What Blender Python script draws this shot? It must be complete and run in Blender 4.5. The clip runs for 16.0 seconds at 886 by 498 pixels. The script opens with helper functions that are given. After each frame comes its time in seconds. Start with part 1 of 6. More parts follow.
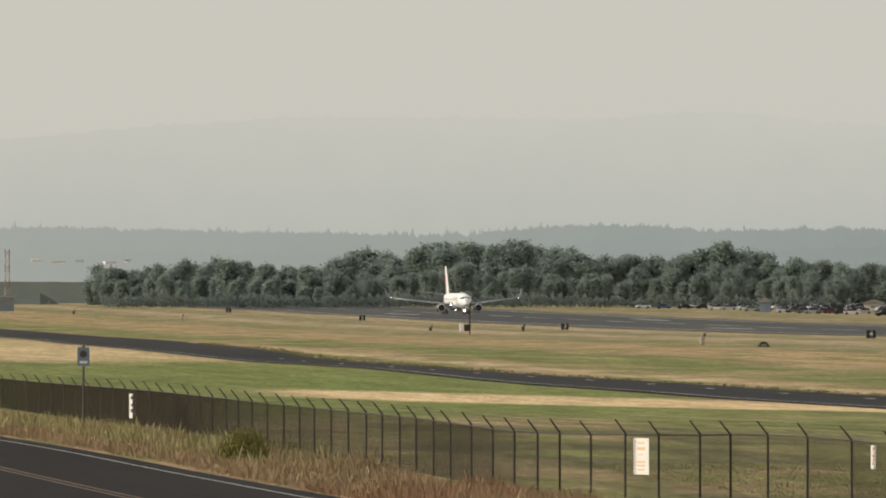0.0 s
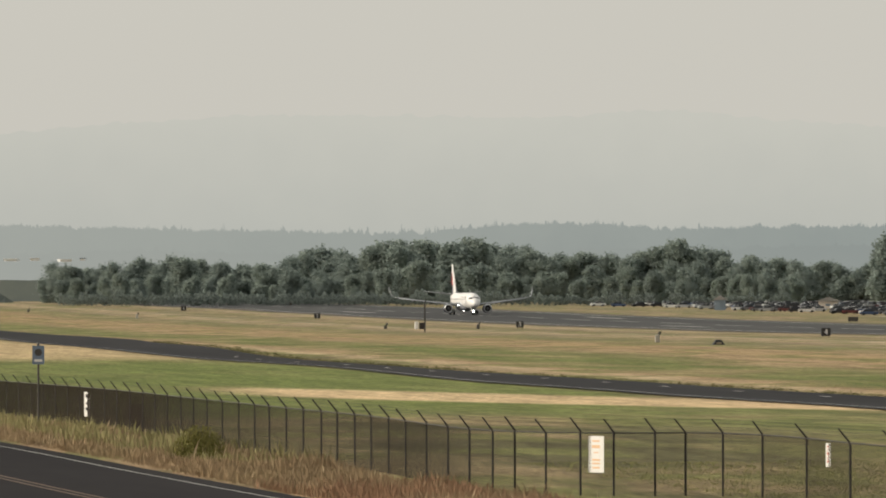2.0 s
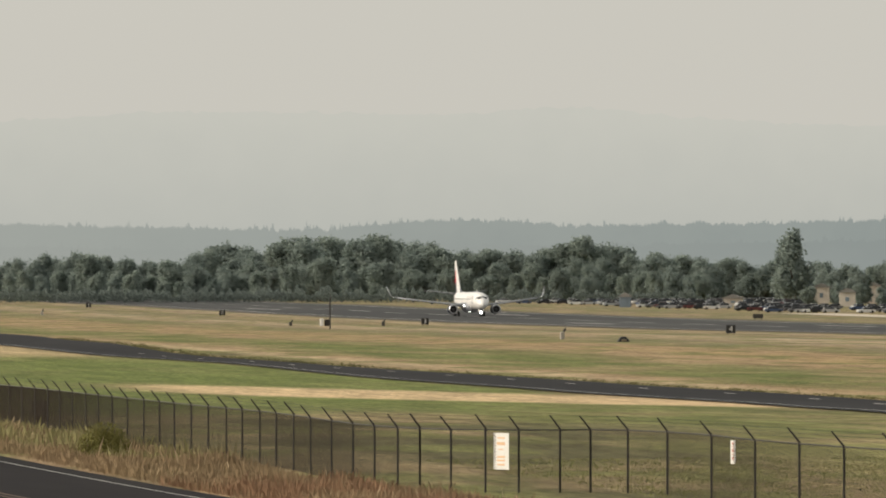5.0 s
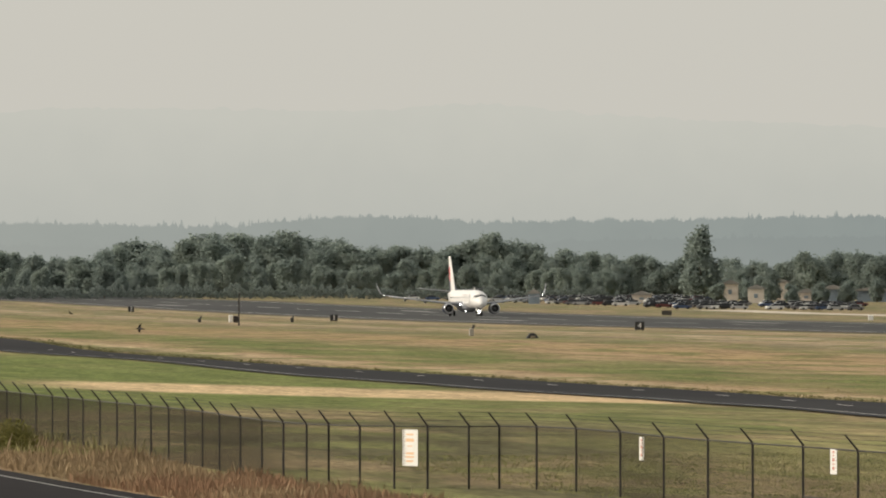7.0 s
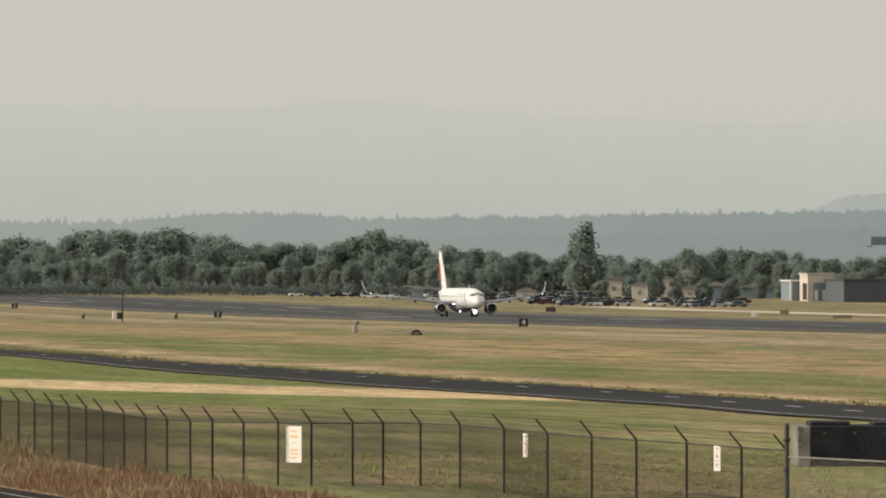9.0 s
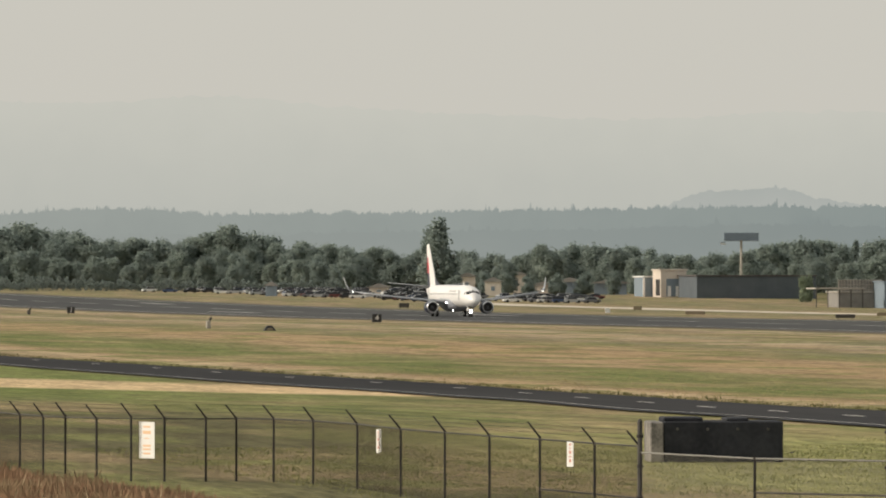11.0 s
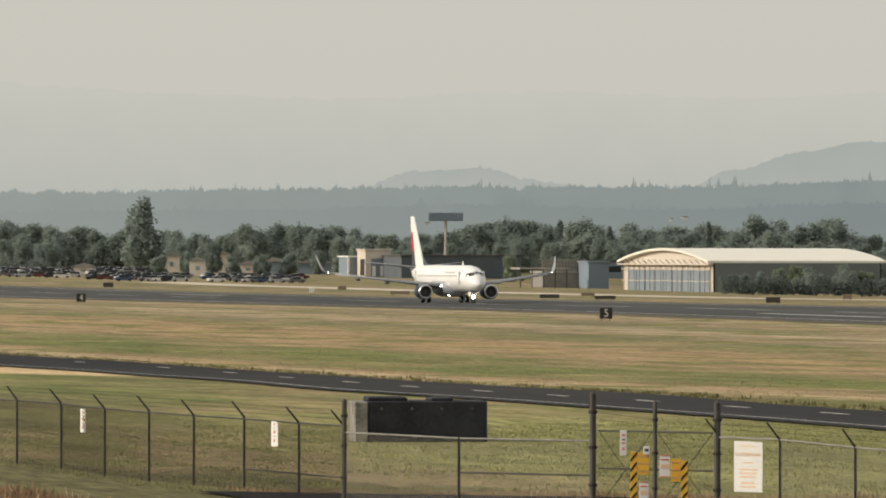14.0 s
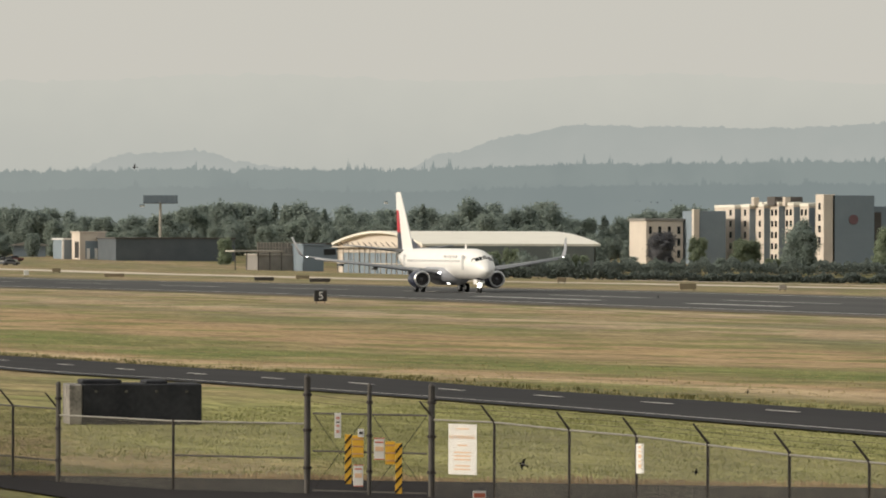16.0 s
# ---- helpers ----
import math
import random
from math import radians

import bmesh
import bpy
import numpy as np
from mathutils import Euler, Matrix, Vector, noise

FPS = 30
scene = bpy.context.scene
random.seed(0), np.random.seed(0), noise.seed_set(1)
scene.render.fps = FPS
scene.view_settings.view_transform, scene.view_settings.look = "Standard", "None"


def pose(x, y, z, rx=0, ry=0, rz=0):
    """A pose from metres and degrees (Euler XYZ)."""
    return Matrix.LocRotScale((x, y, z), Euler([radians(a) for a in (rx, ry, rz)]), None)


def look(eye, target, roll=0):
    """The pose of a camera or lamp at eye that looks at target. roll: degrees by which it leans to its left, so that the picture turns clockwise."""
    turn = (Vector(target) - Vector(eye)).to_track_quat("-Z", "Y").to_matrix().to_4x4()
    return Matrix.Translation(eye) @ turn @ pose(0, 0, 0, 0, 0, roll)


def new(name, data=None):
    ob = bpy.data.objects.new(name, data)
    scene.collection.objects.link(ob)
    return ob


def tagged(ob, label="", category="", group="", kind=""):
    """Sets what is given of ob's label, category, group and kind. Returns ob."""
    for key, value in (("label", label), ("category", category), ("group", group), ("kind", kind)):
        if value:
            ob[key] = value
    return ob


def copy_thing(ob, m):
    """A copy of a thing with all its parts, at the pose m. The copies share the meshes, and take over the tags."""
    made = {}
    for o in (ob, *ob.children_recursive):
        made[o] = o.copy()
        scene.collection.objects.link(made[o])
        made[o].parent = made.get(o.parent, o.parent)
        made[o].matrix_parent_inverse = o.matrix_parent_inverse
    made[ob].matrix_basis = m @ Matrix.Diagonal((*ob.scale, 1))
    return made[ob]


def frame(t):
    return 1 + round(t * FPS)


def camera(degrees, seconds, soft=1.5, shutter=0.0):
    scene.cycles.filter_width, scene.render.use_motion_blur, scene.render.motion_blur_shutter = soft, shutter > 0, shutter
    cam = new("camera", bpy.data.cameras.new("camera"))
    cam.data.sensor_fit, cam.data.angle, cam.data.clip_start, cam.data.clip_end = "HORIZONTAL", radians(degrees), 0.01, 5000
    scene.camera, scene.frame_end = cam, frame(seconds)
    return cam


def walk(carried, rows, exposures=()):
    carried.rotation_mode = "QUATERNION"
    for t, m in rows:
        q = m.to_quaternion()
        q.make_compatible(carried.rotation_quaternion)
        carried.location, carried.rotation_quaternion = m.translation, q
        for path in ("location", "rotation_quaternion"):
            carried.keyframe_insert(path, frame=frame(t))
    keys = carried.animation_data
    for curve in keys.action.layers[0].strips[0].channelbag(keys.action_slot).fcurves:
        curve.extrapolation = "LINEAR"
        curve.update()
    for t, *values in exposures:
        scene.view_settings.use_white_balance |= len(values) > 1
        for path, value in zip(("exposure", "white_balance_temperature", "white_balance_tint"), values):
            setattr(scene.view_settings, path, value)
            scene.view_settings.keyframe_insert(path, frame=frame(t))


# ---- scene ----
cam = camera(7.477, 16.0, soft=1.9)
EYE_Z = 7.0


def aim(bearing, up, roll):
    """Camera pose: bearing in degrees clockwise from the runway axis, tilt up, roll."""
    return pose(0, 0, EYE_Z, 90 + up, 0, -bearing) @ pose(0, 0, 0, 0, 0, roll)


PATH = [
    (0.0, aim(8.0142, 0.3533, -0.086)),
    (0.5, aim(8.0865, 0.3524, -0.132)),
    (1.0, aim(8.1601, 0.3444, -0.115)),
    (1.5, aim(8.2769, 0.3388, -0.061)),
    (2.0, aim(8.3947, 0.3365, -0.113)),
    (2.5, aim(8.5268, 0.3317, -0.095)),
    (3.0, aim(8.6640, 0.3293, -0.116)),
    (5.5, aim(9.3669, 0.3021, -0.054)),
    (6.0, aim(9.5631, 0.2946, -0.050)),
    (6.5, aim(9.7606, 0.2853, -0.067)),
    (7.0, aim(9.9654, 0.2787, -0.053)),
    (7.5, aim(10.1772, 0.2721, -0.053)),
    (8.0, aim(10.4290, 0.2640, -0.043)),
    (8.5, aim(10.6817, 0.2573, -0.043)),
    (11.0, aim(12.1851, 0.2137, 0.020)),
    (11.5, aim(12.5434, 0.2056, 0.001)),
    (12.0, aim(12.9293, 0.1910, 0.018)),
    (12.5, aim(13.3160, 0.1693, 0.032)),
    (13.0, aim(13.7377, 0.1299, 0.112)),
    (13.5, aim(14.1698, 0.0937, 0.118)),
    (14.0, aim(14.6809, 0.0449, 0.097)),
    (14.5, aim(15.2511, -0.0052, 0.119)),
    (15.0, aim(15.8175, -0.0458, 0.125)),
    (15.5, aim(16.4215, -0.0756, 0.141)),
    (16.0, aim(17.0920, -0.0958, 0.163)),
]
walk(cam, PATH)

# ---- light ----
SUN_AZ, SUN_EL = radians(276), radians(24)
world = bpy.data.worlds.new("sky")
scene.world = world
world.use_nodes = True
wn = world.node_tree.nodes
wl = world.node_tree.links
sky = wn.new("ShaderNodeTexSky")
sky.sky_type = 'NISHITA'
sky.sun_disc = False
sky.sun_elevation, sky.sun_rotation = SUN_EL, SUN_AZ
sky.air_density, sky.dust_density, sky.ozone_density = 1.0, 6.0, 1.0
smoke = wn.new("ShaderNodeMix")
smoke.data_type = 'RGBA'
smoke.inputs[0].default_value = 0.72
smoke.inputs[7].default_value = (7.6, 7.35, 6.6, 1)
wl.new(sky.outputs[0], smoke.inputs[6])
wl.new(smoke.outputs[2], wn["Background"].inputs[0])
wn["Background"].inputs[1].default_value = 0.105
sun = new("sun", bpy.data.lights.new("sun", 'SUN'))
sun.data.energy, sun.data.angle, sun.data.color = 3.2, radians(0.6), (1.0, 0.91, 0.78)
sun.matrix_world = look((0, 0, 0), (-math.sin(SUN_AZ) * math.cos(SUN_EL), -math.cos(SUN_AZ) * math.cos(SUN_EL), -math.sin(SUN_EL)))
scene.view_settings.exposure = 0.0


# ---- lie of the land: x across the runway, y along it ----
def sm(a, b, v):
    k = min(1, max(0, (v - a) / (b - a)))
    return k * k * (3 - 2 * k)


HUMP = [(500, 0.0), (790, 0.2), (963, -0.05), (1126, -0.32), (1280, -0.29), (1430, -0.05), (1579, 0.38), (1718, 0.92), (1900, 1.6), (2300, 2.6), (9000, 2.6)]


def gz(x, y):
    z = 0.0
    for (a, p), (b, q) in zip(HUMP, HUMP[1:]):
        if a <= y <= b:
            z = p + (q - p) * sm(a, b, y)
    return z + 1.1 * (1 - sm(230, 430, math.hypot(x, y))) - 2.0 * sm(320, 520, x) * (1 - sm(1500, 1900, y))


def polar(mrad, d):
    """x, y at a bearing in thousandths (0 is the first view's middle) and a distance."""
    a = mrad / 1000 + 0.139875
    return d * math.sin(a), d * math.cos(a)


def rise(mrad, d):
    """Height at a distance seen so far above the horizon."""
    return EYE_Z + d * mrad / 1000


# ---- materials ----
def mat(name, col, rough=0.8, metal=0.0, col2=None, scale=3.0, bump=0.0, spread=0.5, stretch=(1, 1, 1), emit=0.0, rand=0.0, glow=None, thin=0.0, spec=0.4):
    m = bpy.data.materials.new(name)
    m.use_nodes = True
    n, l = m.node_tree.nodes, m.node_tree.links
    b = n["Principled BSDF"]
    b.inputs["Roughness"].default_value, b.inputs["Metallic"].default_value = rough, metal
    b.inputs["Specular IOR Level"].default_value = spec
    col = (*col, 1)
    out = None
    if col2:
        tc = n.new("ShaderNodeTexCoord")
        mp = n.new("ShaderNodeMapping")
        mp.inputs["Scale"].default_value = stretch
        l.new(tc.outputs["Object"], mp.inputs[0])
        big, fine = n.new("ShaderNodeTexNoise"), n.new("ShaderNodeTexNoise")
        big.inputs["Scale"].default_value, fine.inputs["Scale"].default_value = scale, scale * 7.3
        big.inputs["Detail"].default_value = fine.inputs["Detail"].default_value = 5
        l.new(mp.outputs[0], big.inputs[0]), l.new(mp.outputs[0], fine.inputs[0])
        add = n.new("ShaderNodeMath")
        add.operation = 'MULTIPLY_ADD'
        add.inputs[1].default_value = 0.45
        l.new(fine.outputs[0], add.inputs[0]), l.new(big.outputs[0], add.inputs[2])
        rg = n.new("ShaderNodeMapRange")
        rg.inputs[1].default_value, rg.inputs[2].default_value = 0.725 - spread / 2, 0.725 + spread / 2
        l.new(add.outputs[0], rg.inputs[0])
        mx = n.new("ShaderNodeMix")
        mx.data_type = 'RGBA'
        mx.inputs[6].default_value, mx.inputs[7].default_value = col, (*col2, 1)
        l.new(rg.outputs[0], mx.inputs[0])
        out = mx.outputs[2]
        if bump:
            bp = n.new("ShaderNodeBump")
            bp.inputs["Strength"].default_value, bp.inputs["Distance"].default_value = 1.0, bump
            l.new(add.outputs[0], bp.inputs["Height"]), l.new(bp.outputs[0], b.inputs["Normal"])
    if rand:
        oi = n.new("ShaderNodeObjectInfo")
        geo = n.new("ShaderNodeNewGeometry")
        sumr = n.new("ShaderNodeMath")
        l.new(oi.outputs["Random"], sumr.inputs[0]), l.new(geo.outputs["Random Per Island"], sumr.inputs[1])
        r2 = n.new("ShaderNodeMapRange")
        r2.inputs[2].default_value = 2.0
        r2.inputs[3].default_value, r2.inputs[4].default_value = 1 - rand, 1 + rand
        l.new(sumr.outputs[0], r2.inputs[0])
        hs = n.new("ShaderNodeHueSaturation")
        l.new(r2.outputs[0], hs.inputs["Value"])
        if out:
            l.new(out, hs.inputs["Color"])
        else:
            hs.inputs["Color"].default_value = col
        out = hs.outputs[0]
    if out:
        l.new(out, b.inputs["Base Color"])
    else:
        b.inputs["Base Color"].default_value = col
    if thin:
        tr = n.new("ShaderNodeBsdfTranslucent")
        both = n.new("ShaderNodeMixShader")
        both.inputs[0].default_value = thin
        if out:
            l.new(out, tr.inputs[0])
        else:
            tr.inputs[0].default_value = col
        l.new(b.outputs[0], both.inputs[1]), l.new(tr.outputs[0], both.inputs[2])
        l.new(both.outputs[0], n["Material Output"].inputs[0])
    if emit:
        b.inputs["Emission Color"].default_value = (*(glow or col[:3]), 1)
        b.inputs["Emission Strength"].default_value = emit
    return m


def haze_mat(name, crest, foot, z0, z1, col, mottle=2.2, thick=0.62):
    """Far hills with haze painted in: the colour of smoky air, emitted, graded from foot to crest."""
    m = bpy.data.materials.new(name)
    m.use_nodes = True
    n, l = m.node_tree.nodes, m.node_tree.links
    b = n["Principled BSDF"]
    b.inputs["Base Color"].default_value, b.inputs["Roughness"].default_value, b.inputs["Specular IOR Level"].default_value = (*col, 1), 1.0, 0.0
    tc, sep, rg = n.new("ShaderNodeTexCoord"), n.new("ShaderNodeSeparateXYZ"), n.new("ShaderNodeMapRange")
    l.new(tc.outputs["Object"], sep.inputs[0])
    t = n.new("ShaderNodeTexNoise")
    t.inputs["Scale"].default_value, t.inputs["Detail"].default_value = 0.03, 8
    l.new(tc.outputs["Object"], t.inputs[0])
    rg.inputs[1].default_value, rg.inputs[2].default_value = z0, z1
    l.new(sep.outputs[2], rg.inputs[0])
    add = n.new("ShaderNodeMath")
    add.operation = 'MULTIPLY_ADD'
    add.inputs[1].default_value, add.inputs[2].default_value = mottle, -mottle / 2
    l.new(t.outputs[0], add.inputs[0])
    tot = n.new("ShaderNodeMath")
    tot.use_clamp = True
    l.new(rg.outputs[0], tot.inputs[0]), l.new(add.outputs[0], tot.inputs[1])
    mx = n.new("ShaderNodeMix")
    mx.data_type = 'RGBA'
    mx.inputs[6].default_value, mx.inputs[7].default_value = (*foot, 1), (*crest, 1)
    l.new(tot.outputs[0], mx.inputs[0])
    # the painted haze turns paler towards the sun's side
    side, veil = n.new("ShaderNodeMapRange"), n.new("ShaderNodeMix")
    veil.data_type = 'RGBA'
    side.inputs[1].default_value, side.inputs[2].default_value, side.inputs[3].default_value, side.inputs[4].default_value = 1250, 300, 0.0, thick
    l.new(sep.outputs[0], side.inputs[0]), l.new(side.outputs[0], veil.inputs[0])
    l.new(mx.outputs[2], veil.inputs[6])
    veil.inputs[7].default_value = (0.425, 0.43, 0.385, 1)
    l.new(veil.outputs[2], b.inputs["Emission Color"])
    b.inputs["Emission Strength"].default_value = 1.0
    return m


def grass_mat(name):
    """Mown airfield grass: dry and green strips lying along the runway, broken up by patches."""
    m = bpy.data.materials.new(name)
    m.use_nodes = True
    n, l = m.node_tree.nodes, m.node_tree.links
    b = n["Principled BSDF"]
    b.inputs["Roughness"].default_value = 0.95
    b.inputs["Specular IOR Level"].default_value = 0.1
    tc = n.new("ShaderNodeTexCoord")
    sep = n.new("ShaderNodeSeparateXYZ")
    l.new(tc.outputs["Object"], sep.inputs[0])

    def noise_of(sx, sy, scale, detail=4.0):
        mp = n.new("ShaderNodeMapping")
        mp.inputs["Scale"].default_value = (sx, sy, 1)
        l.new(tc.outputs["Object"], mp.inputs[0])
        t = n.new("ShaderNodeTexNoise")
        t.inputs["Scale"].default_value, t.inputs["Detail"].default_value = scale, detail
        l.new(mp.outputs[0], t.inputs[0])
        return t.outputs[0]

    def math_of(op, a, c, d=None):
        t = n.new("ShaderNodeMath")
        t.operation = op
        for i, v in enumerate((a, c, d)):
            if v is None:
                continue
            if isinstance(v, (int, float)):
                t.inputs[i].default_value = v
            else:
                l.new(v, t.inputs[i])
        return t.outputs[0]

    wander = noise_of(1, 0.12, 0.03)
    x = math_of('MULTIPLY_ADD', wander, 22.0, sep.outputs[0])
    x = math_of('MULTIPLY', math_of('SUBTRACT', x, 11.0), 1 / 600.0)
    ramp = n.new("ShaderNodeValToRGB")
    e = ramp.color_ramp.elements
    dry, tan, olive, green, dark = (0.31, 0.217, 0.124), (0.48, 0.37, 0.23), (0.19, 0.175, 0.079), (0.138, 0.156, 0.052), (0.12, 0.11, 0.054)
    # dull, drab and pale are dry, olive and tan greyed for distant haze
    rust, dull, drab, pale = (0.33, 0.238, 0.122), (0.26, 0.2, 0.128), (0.172, 0.165, 0.09), (0.4, 0.315, 0.21)
    stops = [(0, dry), (26, dry), (31, olive), (37, dark), (49, dark), (56, olive), (62, green), (71, olive), (86, dark), (91, tan), (96, dry), (100, green), (113, green), (119, olive), (124, dry),
             (134, rust), (143, dry), (149, olive), (160, drab), (166, dull), (176, pale), (186, drab), (199, dull), (206, pale), (212, drab), (284, drab), (300, dull), (318, drab), (352, dull), (400, drab), (452, dull), (470, dark)]
    for i, (d, c) in enumerate(stops):
        el = e[i] if i < 2 else e.new(d / 600)
        el.position, el.color = d / 600, (*c, 1)
    l.new(x, ramp.inputs[0])
    patch = noise_of(1, 0.3, 0.075, 9.0)
    k = n.new("ShaderNodeMapRange")
    k.inputs[1].default_value, k.inputs[2].default_value = 0.47, 0.57
    l.new(patch, k.inputs[0])
    mx = n.new("ShaderNodeMix")
    mx.data_type = 'RGBA'
    mx.inputs[7].default_value = (0.34, 0.246, 0.142, 1)
    l.new(math_of('MULTIPLY', k.outputs[0], 0.55), mx.inputs[0])
    l.new(ramp.outputs[0], mx.inputs[6])
    patch2 = noise_of(1, 0.4, 0.13, 9.0)
    k2 = n.new("ShaderNodeMapRange")
    k2.inputs[1].default_value, k2.inputs[2].default_value = 0.51, 0.59
    l.new(patch2, k2.inputs[0])
    mx2 = n.new("ShaderNodeMix")
    mx2.data_type = 'RGBA'
    mx2.inputs[7].default_value = (0.168, 0.172, 0.062, 1)
    l.new(math_of('MULTIPLY', k2.outputs[0], 0.8), mx2.inputs[0])
    l.new(mx.outputs[2], mx2.inputs[6])
    # a wedge of bleached grass against the service road
    def soft(v, lo, hi):
        t = n.new("ShaderNodeMapRange")
        t.interpolation_type = 'SMOOTHSTEP'
        t.inputs[1].default_value, t.inputs[2].default_value = lo, hi
        l.new(v, t.inputs[0])
        return t.outputs[0]

    edge = math_of('MULTIPLY_ADD', wander, 10.0, math_of('MULTIPLY_ADD', sep.outputs[1], 0.38, sep.outputs[0]))
    band = math_of('MULTIPLY', soft(edge, 223.5, 228.5), soft(edge, 248.5, 242.0))
    wedge = math_of('MULTIPLY', math_of('MULTIPLY', band, soft(sep.outputs[1], 492, 462)), math_of('MULTIPLY', soft(sep.outputs[0], 86, 79), soft(sep.outputs[0], 50, 57)))
    # and a bleached stretch along the road farther off
    bleach = math_of('MULTIPLY', math_of('MULTIPLY', soft(sep.outputs[1], 640, 690), soft(sep.outputs[1], 1500, 1000)), math_of('MULTIPLY', soft(sep.outputs[0], 46, 54), soft(sep.outputs[0], 80, 74)))
    wedge = math_of('MAXIMUM', wedge, math_of('MULTIPLY', bleach, math_of('MULTIPLY_ADD', wander, 1.2, 0.1)))
    lush = math_of('MULTIPLY', math_of('MULTIPLY', soft(sep.outputs[1], 300, 420), soft(sep.outputs[1], 720, 600)), soft(sep.outputs[0], 79, 75))
    mx3, mx4, mx5 = n.new("ShaderNodeMix"), n.new("ShaderNodeMix"), n.new("ShaderNodeMix")
    mx3.data_type = mx4.data_type = mx5.data_type = 'RGBA'
    near = math_of('MULTIPLY', soft(sep.outputs[1], 270, 225), math_of('MULTIPLY', soft(sep.outputs[0], 44, 52), soft(sep.outputs[0], 88, 82)))
    mx5.inputs[7].default_value = (0.25, 0.24, 0.096, 1)
    l.new(math_of('MULTIPLY', near, 0.75), mx5.inputs[0]), l.new(mx2.outputs[2], mx5.inputs[6])
    mx3.inputs[7].default_value, mx4.inputs[7].default_value = (0.138, 0.172, 0.048, 1), (0.58, 0.425, 0.25, 1)
    l.new(math_of('MULTIPLY', lush, 0.8), mx3.inputs[0]), l.new(mx5.outputs[2], mx3.inputs[6])
    l.new(math_of('MULTIPLY', wedge, 0.9), mx4.inputs[0]), l.new(mx3.outputs[2], mx4.inputs[6])
    fine = noise_of(1, 0.35, 1.3, 8.0)
    kf = n.new("ShaderNodeMapRange")
    kf.inputs[1].default_value, kf.inputs[2].default_value, kf.inputs[3].default_value, kf.inputs[4].default_value = 0.3, 0.7, 0.66, 1.34
    l.new(fine, kf.inputs[0])
    streak = noise_of(1, 0.09, 0.3, 6.0)
    ks = n.new("ShaderNodeMapRange")
    ks.inputs[1].default_value, ks.inputs[2].default_value, ks.inputs[3].default_value, ks.inputs[4].default_value = 0.34, 0.66, 0.84, 1.16
    l.new(streak, ks.inputs[0])
    tuft = noise_of(1, 0.13, 3.6, 5.0)
    kt = n.new("ShaderNodeMapRange")
    kt.inputs[1].default_value, kt.inputs[2].default_value, kt.inputs[3].default_value, kt.inputs[4].default_value = 0.3, 0.7, 0.68, 1.32
    l.new(tuft, kt.inputs[0])
    clump = noise_of(1, 0.14, 0.8, 5.0)
    kc = n.new("ShaderNodeMapRange")
    kc.inputs[1].default_value, kc.inputs[2].default_value, kc.inputs[3].default_value, kc.inputs[4].default_value = 0.32, 0.68, 0.78, 1.22
    l.new(clump, kc.inputs[0])
    hs = n.new("ShaderNodeHueSaturation")
    l.new(math_of('MULTIPLY', math_of('MULTIPLY', kc.outputs[0], kt.outputs[0]), ks.outputs[0]), hs.inputs["Value"])
    l.new(mx4.outputs[2], hs.inputs["Color"])
    l.new(hs.outputs[0], b.inputs["Base Color"])
    bp = n.new("ShaderNodeBump")
    bp.inputs["Strength"].default_value, bp.inputs["Distance"].default_value = 0.8, 0.5
    l.new(fine, bp.inputs["Height"]), l.new(bp.outputs[0], b.inputs["Normal"])
    return m


M_GRASS = grass_mat("mown_grass")
M_ASPH = mat("asphalt", (0.026, 0.026, 0.028), 0.9, col2=(0.042, 0.041, 0.042), scale=0.08, bump=0.01, stretch=(1, 0.1, 1), spec=0.06)
M_ROAD = mat("worn_road_asphalt", (0.0165, 0.0148, 0.0155), 0.9, col2=(0.026, 0.0235, 0.024), scale=0.15, bump=0.01, stretch=(1, 0.15, 1), spec=0.06)
# runway grey raised and cooled: haze above it is put into the colour
M_RUNWAY = mat("hazed_runway_asphalt", (0.056, 0.058, 0.06), 0.9, col2=(0.092, 0.092, 0.09), scale=0.07, bump=0.01, stretch=(1, 0.05, 1), spec=0.06)
M_SHOULDER = mat("worn_shoulder", (0.1, 0.092, 0.08), 0.9, col2=(0.16, 0.14, 0.11), scale=0.1, stretch=(1, 0.1, 1), spec=0.06)
M_LINE = mat("road_paint", (0.5, 0.49, 0.46), 0.8, col2=(0.33, 0.32, 0.3), scale=0.8)
M_YELLOW = mat("yellow_paint", (0.15, 0.095, 0.06), 0.8, col2=(0.09, 0.058, 0.04), scale=0.8)
M_CONC = mat("concrete", (0.42, 0.39, 0.34), 0.9, col2=(0.3, 0.28, 0.25), scale=0.6, bump=0.01)
M_PALECONC = mat("pale_concrete", (0.6, 0.53, 0.43), 0.9, col2=(0.5, 0.44, 0.36), scale=0.1, spec=0.1)
M_RUSTWIRE = mat("rusty_wire", (0.085, 0.068, 0.052), 0.8, 0.0, col2=(0.06, 0.048, 0.038), scale=2.0)
M_WIRE = mat("bright_wire", (0.44, 0.41, 0.33), 0.6, 0.2, col2=(0.3, 0.28, 0.23), scale=2.0)
M_STEEL = mat("galvanised_steel", (0.1, 0.093, 0.085), 0.6, 0.5, col2=(0.055, 0.05, 0.045), scale=2.0)
M_RAIL = mat("pale_steel_rail", (0.3, 0.285, 0.25), 0.6, 0.3, col2=(0.2, 0.19, 0.17), scale=2.0)
M_DARKSTEEL = mat("weathered_steel", (0.035, 0.03, 0.027), 0.8, 0.0, col2=(0.022, 0.019, 0.018), scale=2.0)
M_WHITE = mat("white_paint", (0.78, 0.77, 0.75), 0.4, col2=(0.72, 0.71, 0.69), scale=0.5)
